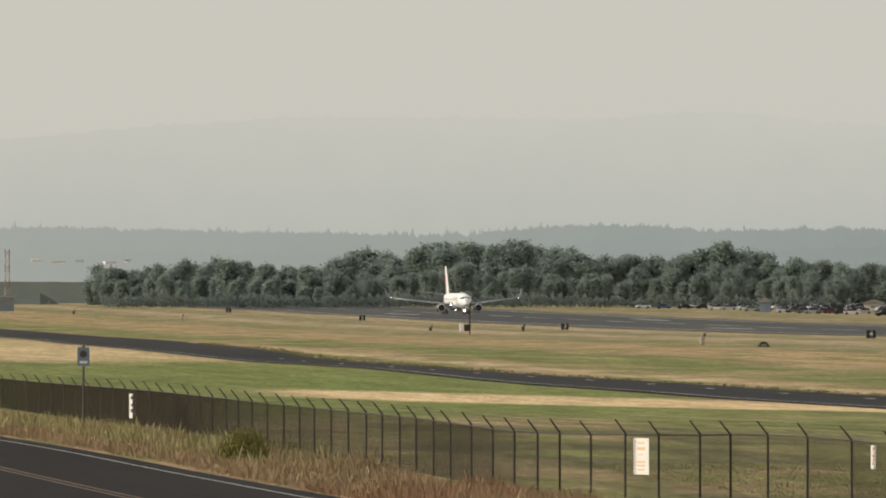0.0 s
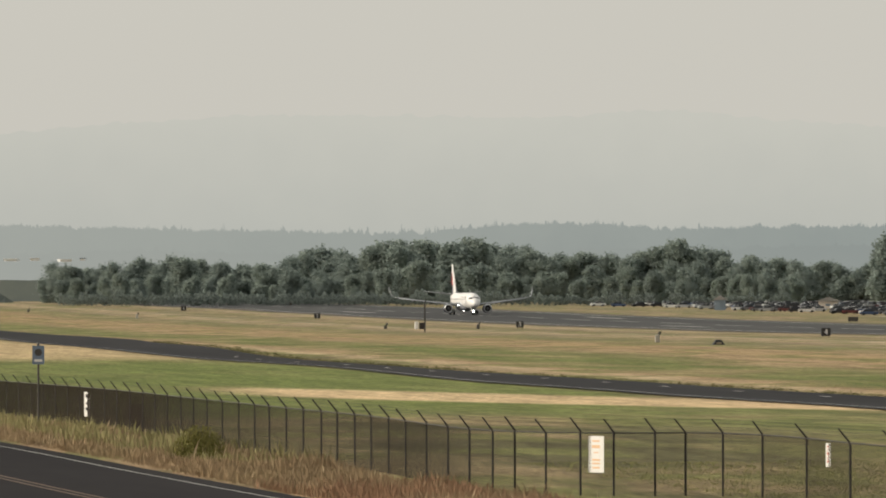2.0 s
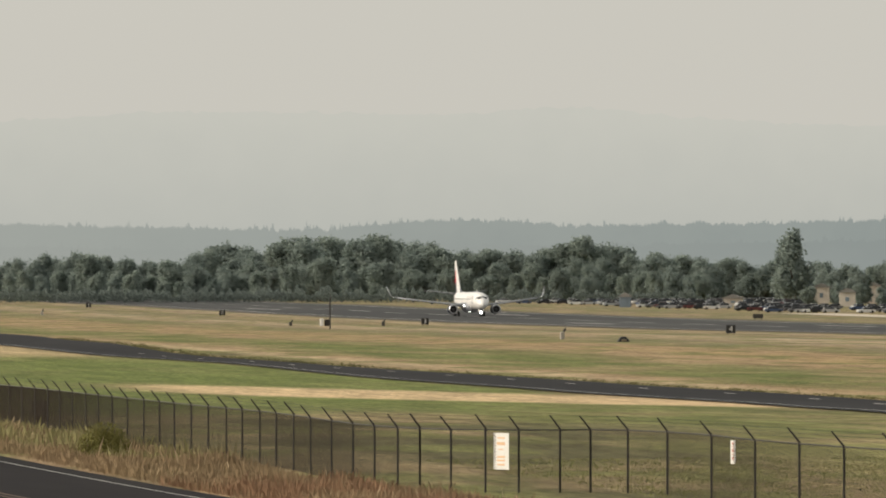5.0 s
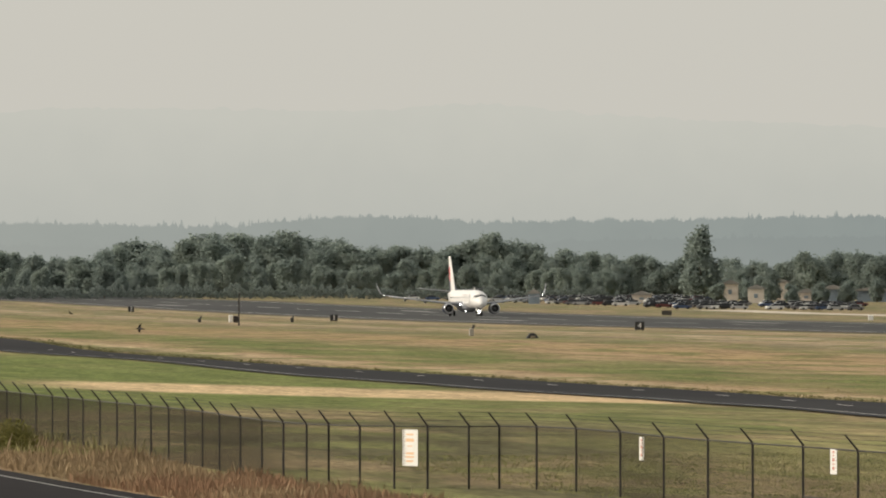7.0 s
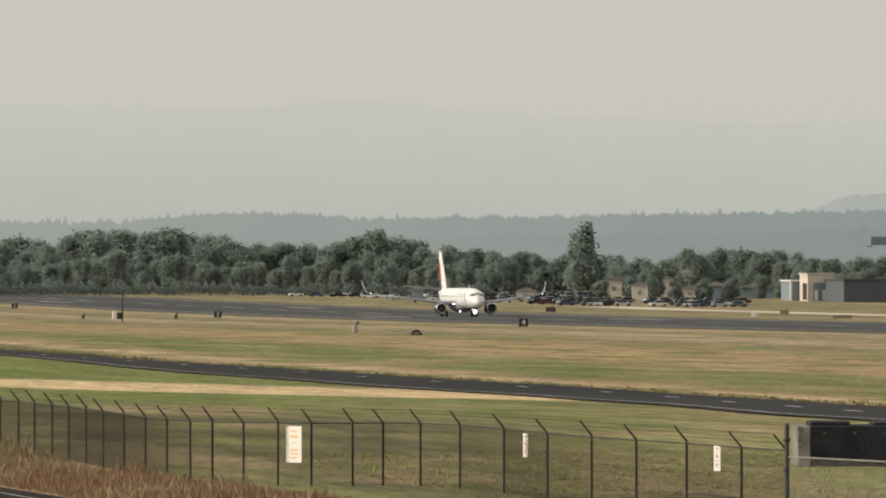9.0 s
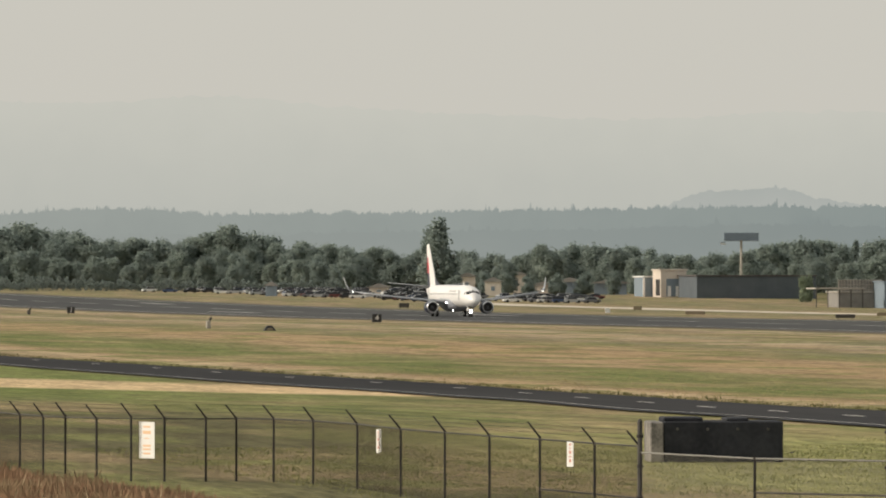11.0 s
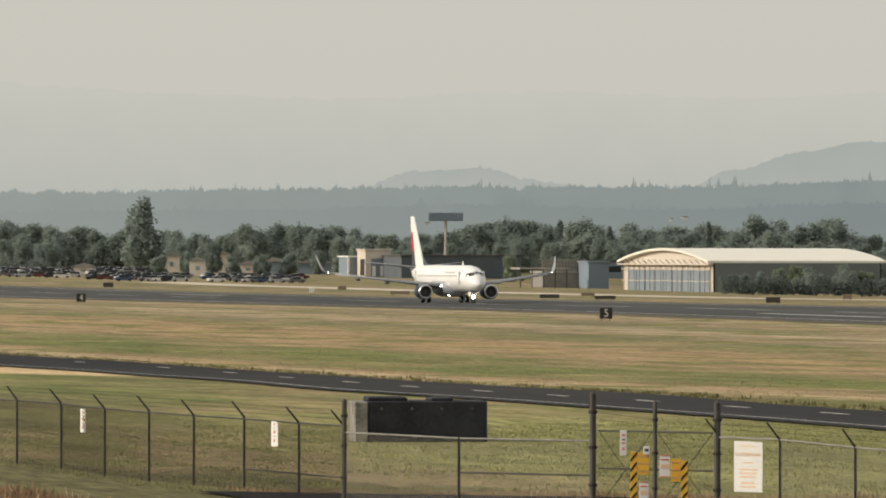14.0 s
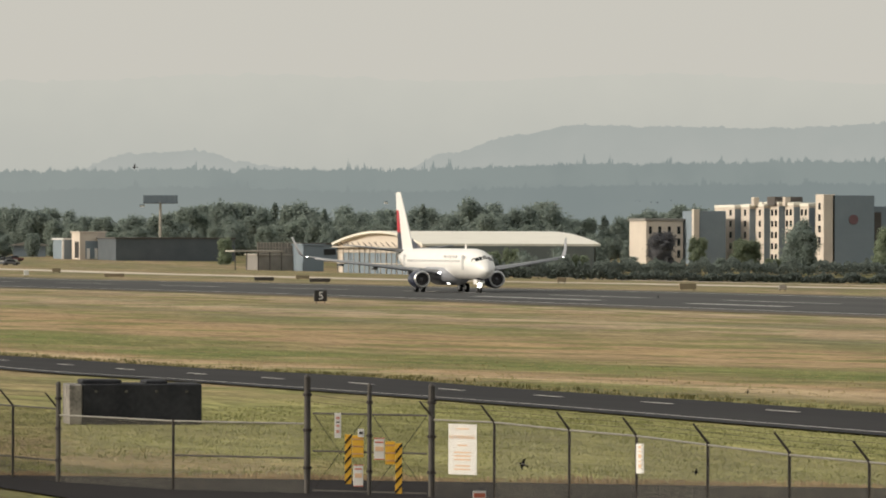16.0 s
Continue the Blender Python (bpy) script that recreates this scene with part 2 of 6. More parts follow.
M_SIGNW = mat("sign_white", (0.8, 0.79, 0.76), 0.5, col2=(0.7, 0.68, 0.64), scale=2.0)
M_RED = mat("red_print", (0.55, 0.12, 0.06), 0.6)
M_ORANGE = mat("orange_print", (0.74, 0.5, 0.31), 0.6)
M_BLACK = mat("black_paint", (0.02, 0.02, 0.021), 0.6, col2=(0.035, 0.033, 0.032), scale=2.0)
M_SOOT = mat("sooty_concrete", (0.008, 0.009, 0.013), 0.9, col2=(0.03, 0.032, 0.038), scale=0.9, spread=0.4, bump=0.02)
M_HAZARD = mat("hazard_yellow", (0.82, 0.48, 0.05), 0.6, col2=(0.7, 0.38, 0.03), scale=2.0)
M_GLASS = mat("dark_glass", (0.012, 0.014, 0.016), 0.08)
M_RUBBER = mat("rubber", (0.02, 0.02, 0.02), 0.85)
M_BARK = mat("bark", (0.1, 0.075, 0.055), 0.95, col2=(0.06, 0.045, 0.035), scale=1.5, bump=0.03)
# the pale grey in these two leaf colours stands in for distant haze
M_LEAF_HAZED = mat("leaves", (0.27, 0.318, 0.288), 0.95, col2=(0.315, 0.365, 0.318), scale=3.0, rand=0.08, thin=0.62, spec=0.0)
M_LEAF_DARK_HAZED = mat("dark_leaves", (0.245, 0.293, 0.27), 0.95, col2=(0.285, 0.334, 0.3), scale=3.0, rand=0.08, thin=0.62, spec=0.0)
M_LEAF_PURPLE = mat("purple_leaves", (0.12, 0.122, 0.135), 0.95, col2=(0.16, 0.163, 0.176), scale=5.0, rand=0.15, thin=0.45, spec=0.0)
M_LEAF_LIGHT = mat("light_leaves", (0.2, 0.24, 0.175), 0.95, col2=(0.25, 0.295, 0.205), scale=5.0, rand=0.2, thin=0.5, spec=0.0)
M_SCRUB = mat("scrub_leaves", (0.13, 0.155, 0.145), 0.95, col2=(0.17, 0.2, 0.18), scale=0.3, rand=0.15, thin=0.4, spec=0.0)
M_STRAW = mat("straw", (0.37, 0.275, 0.165), 0.95, col2=(0.2, 0.145, 0.09), scale=0.16, rand=0.35, spec=0.1)
M_STRAW_RED = mat("rusty_straw", (0.33, 0.21, 0.13), 0.95, col2=(0.19, 0.115, 0.072), scale=0.2, rand=0.35, spec=0.1)


# ---- mesh helpers ----
def part(name, bm, material, parent=None, label="", smooth=False):
    me = bpy.data.meshes.new(name)
    bmesh.ops.recalc_face_normals(bm, faces=bm.faces)
    bm.to_mesh(me)
    bm.free()
    me.materials.append(material)
    if smooth:
        for p in me.polygons:
            p.use_smooth = True
    ob = new(name, me)
    ob.parent = parent
    return tagged(ob, label)


def raw(name, verts, faces, material, parent=None, label="", smooth=False):
    me = bpy.data.meshes.new(name)
    me.from_pydata(verts, [], faces)
    me.materials.append(material)
    if smooth:
        for p in me.polygons:
            p.use_smooth = True
    ob = new(name, me)
    ob.parent = parent
    return tagged(ob, label)


def share(ob, parent, m, name=""):
    """Another object on the same mesh."""
    c = new(name or ob.name.split(".")[0], ob.data)
    c.parent = parent
    c.matrix_basis = m
    return c


def box(c, s, bevel=0.0, bm=None, turn=None):
    bm = bm or bmesh.new()
    r = bmesh.ops.create_cube(bm, size=1)
    bmesh.ops.scale(bm, vec=s, verts=r["verts"])
    if bevel:
        ed = list({e for v in r["verts"] for e in v.link_edges})
        bv = bmesh.ops.bevel(bm, geom=ed, offset=bevel, segments=1, affect='EDGES')
        vs = list({v for f in bv["faces"] for v in f.verts} | {v for v in r["verts"] if v.is_valid})
    else:
        vs = r["verts"]
    if turn:
        bmesh.ops.transform(bm, matrix=turn, verts=vs)
    bmesh.ops.translate(bm, vec=c, verts=vs)
    return bm


def rod(p, q, r, bm=None, seg=8, r2=None):
    bm = bm or bmesh.new()
    p, q = Vector(p), Vector(q)
    d = q - p
    m = Matrix.Translation((p + q) / 2) @ d.to_track_quat('Z', 'Y').to_matrix().to_4x4()
    bmesh.ops.create_cone(bm, cap_ends=True, segments=seg, radius1=r, radius2=r if r2 is None else r2, depth=d.length, matrix=m)
    return bm


def loft(rings, bm=None, caps=True):
    bm = bm or bmesh.new()
    vs = [[bm.verts.new(p) for p in ring] for ring in rings]
    n = len(rings[0])
    for a, b in zip(vs, vs[1:]):
        for i in range(n):
            bm.faces.new((a[i], a[(i + 1) % n], b[(i + 1) % n], b[i]))
    if caps:
        bm.faces.new(vs[0][::-1])
        bm.faces.new(vs[-1])
    return bm


def empty(name, m, label, category, group=""):
    ob = new(name)
    ob.matrix_basis = m
    return tagged(ob, label, category, group)


def strip(name, left, right, ys, material, lift, parent=None, label=""):
    """A paved strip between x = left(y) and right(y), lying on the land."""
    verts, faces = [], []
    for y in ys:
        for x in (left(y), (left(y) * 2 + right(y)) / 3, (left(y) + right(y) * 2) / 3, right(y)):
            verts.append((x, y, gz(x, y) + lift))
    for i in range(len(ys) - 1):
        for k in range(3):
            a = i * 4 + k
            faces.append((a, a + 1, a + 5, a + 4))
    return raw(name, verts, faces, material, parent, label)


def steps(a, b, d):
    k = max(1, round((b - a) / d))
    return [a + (b - a) * i / k for i in range(k + 1)]


# ---- ground ----
YS = steps(-300, 0, 25)[:-1] + steps(0, 500, 10)[:-1] + steps(500, 2400, 20)[:-1] + steps(2400, 4990, 185)
XS = steps(-1500, -100, 200)[:-1] + steps(-100, 0, 20)[:-1] + steps(0, 120, 6)[:-1] + steps(120, 560, 20)[:-1] + steps(560, 1000, 55)[:-1] + steps(1000, 3000, 200)
gv = [(x, y, gz(x, y)) for y in YS for x in XS]
gf = [(j * len(XS) + i, j * len(XS) + i + 1, (j + 1) * len(XS) + i + 1, (j + 1) * len(XS) + i) for j in range(len(YS) - 1) for i in range(len(XS) - 1)]
tagged(raw("ground", gv, gf, M_GRASS, smooth=True), "dry and green mown airfield grass in strips", "grass", kind="structure")

# service road nearest the fence
def along(pts, y):
    """Smooth interpolation through (y, value) pairs."""
    for (a, p), (b, q) in zip(pts, pts[1:]):
        if a <= y <= b:
            return p + (q - p) * sm(a, b, y)
    return pts[0][1] if y < pts[0][0] else pts[-1][1]


def near_edge(y):
    return along([(120, 71.2), (200, 71.7), (245, 72.0), (290, 73.4), (361, 79.0), (392, 80.2), (446, 78.2), (509, 76.2), (591, 77.4), (670, 73.0), (814, 74.2), (1077, 80.4), (1320, 84), (2400, 88)], y)


def far_edge(y):
    return along([(120, 81.6), (246, 81.0), (302, 85.4), (380, 90.1), (413, 91.2), (476, 88.6), (594, 84.2), (653, 82.4), (828, 89.7), (965, 95.8), (1184, 98), (2400, 100)], y)


TY = steps(120, 500, 10)[:-1] + steps(500, 2400, 20)
tagged(strip("road", near_edge, far_edge, TY, M_ASPH, 0.06), "dark asphalt service road with white markings", "service road", kind="structure")
tagged(strip("edge_line", lambda y: near_edge(y) + 1.0, lambda y: near_edge(y) + 1.2, TY, M_LINE, 0.075), "thin white edge line on asphalt", "road marking", kind="structure")
dash_y = [179, 190.5, 202, 214, 226, 237.5, 250.5, 265, 280, 295.5, 313, 333, 355, 378, 401] + [424 + 23 * k for k in range(12)]
for y in dash_y:
    xd = along([(179, 78.9), (214, 78.3), (240, 77.6), (283, 78.9), (315, 80.8), (335, 82.8), (380, 86.8), (405, 88.0), (476, 85.4), (594, 81.6), (653, 78.6), (720, 80)], y + 1.5)
    d = box((xd, y + 1.5, 0), (0.17, 3.1, 0.01))
    ob = tagged(part("lane_dash", d, M_LINE), "white painted lane dash on asphalt", "road marking", "dashes on the service road", "structure")
    ob.location.z = gz(xd, y + 1.5) + 0.08

# runway with shoulders
RY = steps(300, 500, 10)[:-1] + steps(500, 2400, 20)
tagged(strip("runway_shoulder", lambda y: 212, lambda y: 284, RY, M_SHOULDER, 0.05), "pale worn asphalt runway shoulder", "pavement", kind="structure")
tagged(strip("runway", lambda y: 217, lambda y: 278, RY, M_RUNWAY, 0.07), "dark grey grooved asphalt runway", "runway", kind="structure")
for x in (219.5, 274.5):
    tagged(strip("runway_edge_line", lambda y: x - 0.45, lambda y: x + 0.45, RY, M_LINE, 0.085), "white runway edge line", "runway marking", kind="structure")
for k in range(30):
    y = 420 + k * 61
    tagged(strip("centre_line", lambda v: 247.05, lambda v: 247.95, steps(y, y + 36.5, 12), M_LINE, 0.086), "white runway centre line dash", "runway marking", "runway centre line", "structure")
# far taxiway and pale strip behind the runway
tagged(strip("pavement", lambda y: 331, lambda y: 346, steps(300, 1560, 20), M_PALECONC, 0.06), "pale concrete taxiway beyond the runway", "pavement", kind="structure")
tagged(strip("perimeter_track", lambda y: 430, lambda y: 444, steps(500, 1300, 20), M_PALECONC, 0.06), "pale concrete perimeter track", "pavement", kind="structure")
for y0, y1, x0 in ((640, 670, 233), (700, 745, 233), (1150, 1196, 262), (1500, 1546, 262), (1240, 1290, 233), (1700, 1760, 233)):
    tagged(strip("touchdown_bar", lambda v: x0 - 1.0, lambda v: x0 + 1.0, steps(y0, y1, 15), M_LINE, 0.087), "white painted runway bar", "runway marking", kind="structure")


# public road in the foreground
def lane(y):
    """x of the white edge line of the public road."""
    pts = [(-300, 46), (0, 28), (60, 25.8), (109, 25.62), (125, 25.95), (140, 25.7), (193, 22.7), (224, 21.5), (272, 20.3), (400, 18.5), (700, 15)]
    for (a, p), (b, q) in zip(pts, pts[1:]):
        if a <= y <= b:
            return p + (q - p) * (y - a) / (b - a)
    return 15


PY = steps(-300, 0, 25)[:-1] + steps(0, 500, 10)[:-1] + steps(500, 700, 20)
tagged(strip("public_road", lambda y: lane(y) - 10.5, lambda y: lane(y) + 1.0, PY, M_ROAD, 0.06), "dark asphalt two-lane road beside the fence", "road", kind="structure")
tagged(strip("road_edge_line", lambda y: lane(y) - 0.045, lambda y: lane(y) + 0.045, PY, M_LINE, 0.075), "white painted road edge line", "road marking", kind="structure")
for off in (4.65, 5.0):
    tagged(strip("road_centre_line", lambda y: lane(y) - off - 0.07, lambda y: lane(y) - off + 0.07, PY, M_YELLOW, 0.075), "yellow painted road centre line", "road marking", kind="structure")
# asphalt apron at the gate, its far edge slanting across the view
def apron_edge(x):
    return 162.2 - (x - 38.5) * 0.72


ax = steps(36.6, 70, 4)
av = [(x, y, gz(x, y) + 0.05) for x in ax for y in (118.0, (118 + apron_edge(x)) / 2, apron_edge(x))]
af = [(i * 3 + k, i * 3 + 3 + k, i * 3 + 4 + k, i * 3 + 1 + k) for i in range(len(ax) - 1) for k in range(2)]
tagged(raw("gate_apron", av, af, M_ROAD), "dark asphalt apron at the gate", "pavement", kind="structure")


# ---- distance: ridges, smoke haze painted on as glow ----
def ridge(name, dist, pts, material, label, rough=2.0, depth=200, n=500, seed=1, base=-60, jag=0.4):
    """A long wooded ridge whose crest runs through (bearing, height) pairs, both in thousandths."""
    rnd = random.Random(seed)
    verts, faces = [], []
    a0, a1 = pts[0][0], pts[-1][0]
    for i in range(n + 1):
        a = a0 + (a1 - a0) * i / n
        for (p, h0), (q, h1) in zip(pts, pts[1:]):
            if p <= a <= q:
                k = (a - p) / (q - p)
                h = h0 + (h1 - h0) * k * k * (3 - 2 * k)
        z = rise(h, dist) + rough * (noise.noise((a * 0.35, seed, 0)) + 0.6 * noise.noise((a * 1.1, seed, 3))) + rough * jag * rnd.random() * (0.4 + noise.noise((a * 0.8, seed, 9)) ** 2 * 4)
        x, y = polar(a, dist)
        x2, y2 = polar(a, dist + depth)
        x3, y3 = polar(a, dist - depth * 0.4)
        verts += [(x3, y3, base), (x, y, z), (x2, y2, base)]
    for i in range(n):
        for k in range(2):
            v = i * 3 + k
            faces.append((v, v + 1, v + 4, v + 3))
    return tagged(raw(name, verts, faces, material, smooth=True), label, "hills", kind="structure")


# haze colours given off as glow; the hills' own colour is black
M_MOUNT = haze_mat("far_mountain", (0.565, 0.56, 0.5), (0.475, 0.482, 0.44), 40, 128, (0.0, 0.0, 0.0), 0.4, 0.1)
M_HILL2 = haze_mat("smoky_hill", (0.39, 0.413, 0.388), (0.435, 0.448, 0.42), 30, 80, (0.0, 0.0, 0.0), 1.2)
M_HILL1 = haze_mat("wooded_hill", (0.262, 0.298, 0.286), (0.228, 0.264, 0.258), 4, 46, (0.0, 0.0, 0.0))
M_RIDGE = haze_mat("wooded_ridge", (0.222, 0.258, 0.253), (0.244, 0.278, 0.27), -2, 30, (0.0, 0.0, 0.0))
ridge("far_mountain", 4850, [(-170, 18), (-80, 21.8), (-65, 22.5), (-38, 24.6), (-20, 25.6), (20, 25.2), (40, 26.2), (60, 24.5), (75, 23.6), (100, 22.8), (130, 24.0), (160, 23.0), (190, 24.2), (230, 22.5), (300, 20)], M_MOUNT, "pale mountain ridge with smoke painted on as glow", 3)
ridge("smoky_hill", 4650, [(-170, 2), (95, 7.5), (102, 9.0), (112, 12.2), (122, 12.6), (132, 10.6), (142, 8.5), (152, 9.5), (158, 12.2), (170, 15.2), (178, 16.6), (192, 16.4), (206, 16.2), (230, 17.2), (300, 14)], M_HILL2, "wooded hill behind the valley, smoke painted on as glow", 2.0, n=4000, jag=0.6)
ridge("wooded_ridge_far", 4450, [(-170, 8.2), (-60, 9.2), (-20, 8.4), (0, 8.0), (20, 9.4), (28, 9.4), (40, 8.6), (60, 8.9), (95, 9.4), (120, 9.8), (150, 9.8), (185, 10.8), (220, 11.2), (300, 11)], M_HILL1, "wooded ridge with smoky haze painted on as glow", 2.4, n=5000, jag=1.9)
ridge("wooded_ridge", 4000, [(-170, 3.5), (-66, 4.6), (-40, 5.6), (-10, 4.8), (40, 5.8), (90, 6.4), (120, 7.2), (150, 6.6), (185, 7.6), (220, 8.0), (300, 8)], M_RIDGE, "lower wooded ridge with haze painted on as glow", 1.6, n=5000, seed=5, jag=1.9)


# ---- trees ----
def tree_mesh(seed, kind):
    """Trunk and crown of a unit-high tree: limbs, and a crown of leaf clumps with gaps."""
    rnd = random.Random(seed)
    tb = bmesh.new()
    rod((0, 0, 0), (0, 0, 0.34), 0.025, tb, 7, 0.016)
    for i in range(6):
        a = i * 1.05 + rnd.random()
        z = 0.2 + 0.05 * i
        rod((0, 0, z), (math.cos(a) * 0.16, math.sin(a) * 0.16, z + 0.2), 0.011, tb, 5, 0.004)
    verts, faces = [], []
    lobes = []
    if kind == "poplar":
        lobes = [(0, 0, 0.42, 0.115, 0.36, 1), (0.02, 0.01, 0.68, 0.095, 0.27, 1), (-0.02, 0, 0.25, 0.12, 0.2, 1), (0.01, -0.02, 0.84, 0.06, 0.14, 1), (0.08, 0.02, 0.3, 0.1, 0.2, 1), (-0.09, 0, 0.36, 0.09, 0.2, 1), (0.05, -0.04, 0.58, 0.07, 0.16, 1)]
    elif kind == "conifer":
        for i in range(9):
            z = 0.12 + 0.82 * i / 8
            lobes.append((rnd.uniform(-0.02, 0.02), rnd.uniform(-0.02, 0.02), z, 0.17 * (1.04 - z) + 0.012, 0.085, 0.7))
    else:
        wide = 0.30 if kind == "broad" else 0.22
        lobes = [(0, 0, 0.42, wide * 0.85, 0.40, 1), (0.03, 0.02, 0.68, wide * 0.6, 0.27, 1)]
        for i in range(15):
            a = i * 2.4 + rnd.random()
            z = 0.12 + 0.78 * rnd.random()
            k = wide * (0.62 - 0.45 * abs(z - 0.45))
            r = rnd.uniform(0.05, 0.105)
            lobes.append((math.cos(a) * k, math.sin(a) * k, z, r * 1.3, r * 2.05, 1.0))
    for n_lobe, (bx, by, bz, w, h, dens) in enumerate(lobes):
        i0 = len(verts)
        nu, nv = 10, 6

        def lump(d):
            return 1 + 0.3 * noise.noise(d * 1.7 + Vector((seed, n_lobe, 0))) + 0.34 * noise.noise(d * 4.6 + Vector((n_lobe, seed, 5)))

        for iv in range(nv + 1):
            la = -1.5 + 3.0 * iv / nv
            for iu in range(nu):
                lo = iu * 6.2832 / nu + (iv % 2) * 0.22
                d = Vector((math.cos(la) * math.cos(lo), math.cos(la) * math.sin(lo), math.sin(la)))
                kk = lump(d) * 0.74
                verts.append(Vector((bx + d.x * w * kk, by + d.y * w * kk, bz + d.z * h * kk)))
        for iv in range(nv):
            for iu in range(nu):
                p, q = i0 + iv * nu + iu, i0 + iv * nu + (iu + 1) % nu
                faces.append((p, q, q + nu, p + nu))
        for q in range(int(430 * dens)):
            u, v = rnd.uniform(-0.9, 1), rnd.uniform(0, 6.283)
            s = math.sqrt(max(0.0, 1 - u * u))
            d = Vector((s * math.cos(v), s * math.sin(v), u))
            k = (0.68 + 0.6 * rnd.random() ** 1.3) * lump(d)
            c = Vector((bx + d.x * w * k, by + d.y * w * k, bz + d.z * h * k))
            out = (d * 0.55 + Vector((rnd.uniform(-1, 1), rnd.uniform(-1, 1), rnd.uniform(-1, 1)))).normalized()
            d1 = out.orthogonal().normalized() * rnd.uniform(0.012, 0.027)
            d2 = out.cross(d1).normalized() * rnd.uniform(0.01, 0.022)
            i0 = len(verts)
            verts += [c - d1, c + d2, c + d1 * 1.1, c - d2]
            faces.append((i0, i0 + 1, i0 + 2, i0 + 3))
    return tb, verts, faces


def tree(seed, kind, leaf, label):
    t = empty("tree", pose(0, 0, -500), label, "tree")
    tb, v, f = tree_mesh(seed, kind)
    part("trunk", tb, M_BARK, t)
    raw("crown", v, f, leaf, t, smooth=True)
    return t


PROTO = {}
TREE_KINDS = [("broad", M_LEAF_HAZED, "broad leafy tree in the row, haze greyed into its leaves"), ("broad", M_LEAF_DARK_HAZED, "dark green rounded tree in the row"), ("narrow", M_LEAF_HAZED, "upright leafy tree, haze greyed into its leaves"),
              ("narrow", M_LEAF_DARK_HAZED, "dark upright leafy tree"), ("conifer", M_LEAF_DARK_HAZED, "dark pointed conifer tree"), ("poplar", M_LEAF_DARK_HAZED, "tall narrow poplar tree"),
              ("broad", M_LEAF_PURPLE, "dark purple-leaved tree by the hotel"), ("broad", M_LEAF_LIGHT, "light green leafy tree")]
trnd = random.Random(11)


def plant(kind, mrad, d, height, group="trees behind the airfield", wide=1.0):
    x, y = polar(mrad, d)
    m = pose(x, y, gz(x, y) - 0.1, 0, 0, trnd.uniform(0, 360))
    if kind not in PROTO:
        k, leaf, label = TREE_KINDS[kind]
        PROTO[kind] = tree(kind * 7 + 3, k, leaf, label)
        t = PROTO[kind]
        t.matrix_basis = m
        tagged(t, group=group)
    else:
        t = copy_thing(PROTO[kind], m)
    t.scale = (height * wide, height * wide, height)
    return t


SKYLINE = [(-51, -2.6), (-45, -3.2), (-40, -2.5), (-33, -1.4), (-25, -2.4), (-21, -3.6), (-18, -2.0), (-12, -0.6), (-8, -1.6), (0, 0.3), (6, 0.2), (11, 0.5), (17, -0.6), (22, -0.8),
           (25, -2.4), (28, -0.9), (33, -2.0), (40, 0.0), (46, -0.4), (50, -2.4), (53, -1.8), (58, -2.2), (62, -2.5), (66, -2.8), (69, -2.8), (78, -3.3), (82, -4.2), (88, -2.4), (95, -2.2),
           (102, -2.4), (107, -3.6), (114, -3.6), (121, -2.6), (126, -1.2), (131, -2.0), (139, -1.8), (143, -2.4), (155, -2.0), (159, -3.2), (164, -1.2), (169, -2.4), (174, -1.6), (178, -3.6),
           (184, -3.4), (195, -2.2), (205, -2.4), (224, -2.0)]


def skyline(a):
    for (p, h0), (q, h1) in zip(SKYLINE, SKYLINE[1:]):
        if p <= a <= q:
            return h0 + (h1 - h0) * (a - p) / (q - p) + 6.17
    return 3.5


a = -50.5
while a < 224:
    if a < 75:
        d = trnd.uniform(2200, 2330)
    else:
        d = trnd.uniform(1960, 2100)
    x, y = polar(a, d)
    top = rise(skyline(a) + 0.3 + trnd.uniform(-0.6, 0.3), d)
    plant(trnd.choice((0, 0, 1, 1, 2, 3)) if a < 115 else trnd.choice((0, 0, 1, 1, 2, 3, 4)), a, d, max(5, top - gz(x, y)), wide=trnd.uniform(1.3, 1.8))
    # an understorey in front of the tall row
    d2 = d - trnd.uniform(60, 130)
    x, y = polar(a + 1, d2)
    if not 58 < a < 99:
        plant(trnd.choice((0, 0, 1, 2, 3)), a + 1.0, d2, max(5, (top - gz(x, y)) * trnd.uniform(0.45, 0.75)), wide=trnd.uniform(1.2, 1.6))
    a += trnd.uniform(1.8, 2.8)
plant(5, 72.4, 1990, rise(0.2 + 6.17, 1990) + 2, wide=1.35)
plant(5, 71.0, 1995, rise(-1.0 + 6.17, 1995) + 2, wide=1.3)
# grassed banks at the runway's far end
M_BANK = mat("bank_grass", (0.1, 0.115, 0.108), 0.95, col2=(0.135, 0.145, 0.125), scale=0.03, spec=0.0)


def bank(a0, a1, d, top, label, slope=3.0):
    rings = []
    n = 24
    for i in range(n + 1):
        k = i / n
        h = top * min(1, (1 - k) * (a1 - a0) / slope) + 0.35 * noise.noise((k * 9, d, 0))
        (x0, y0), (x1, y1), (x2, y2), (x3, y3) = [polar(a0 + (a1 - a0) * k, d + o) for o in (0, 16, 40, 60)]
        rings.append([(x0, y0, 0), (x1, y1, max(0.4, h)), (x2, y2, max(0.3, h)), (x3, y3, 0)])
    tagged(part("bank", loft(rings), M_BANK), label, "bank", kind="structure")


bank(-90, -47, 2520, 10.6, "long dark grassed bank at the field's end", 1.5)
bank(-90, -55, 2310, 6.6, "low dark grassed bank sloping down to the field", 4.0)


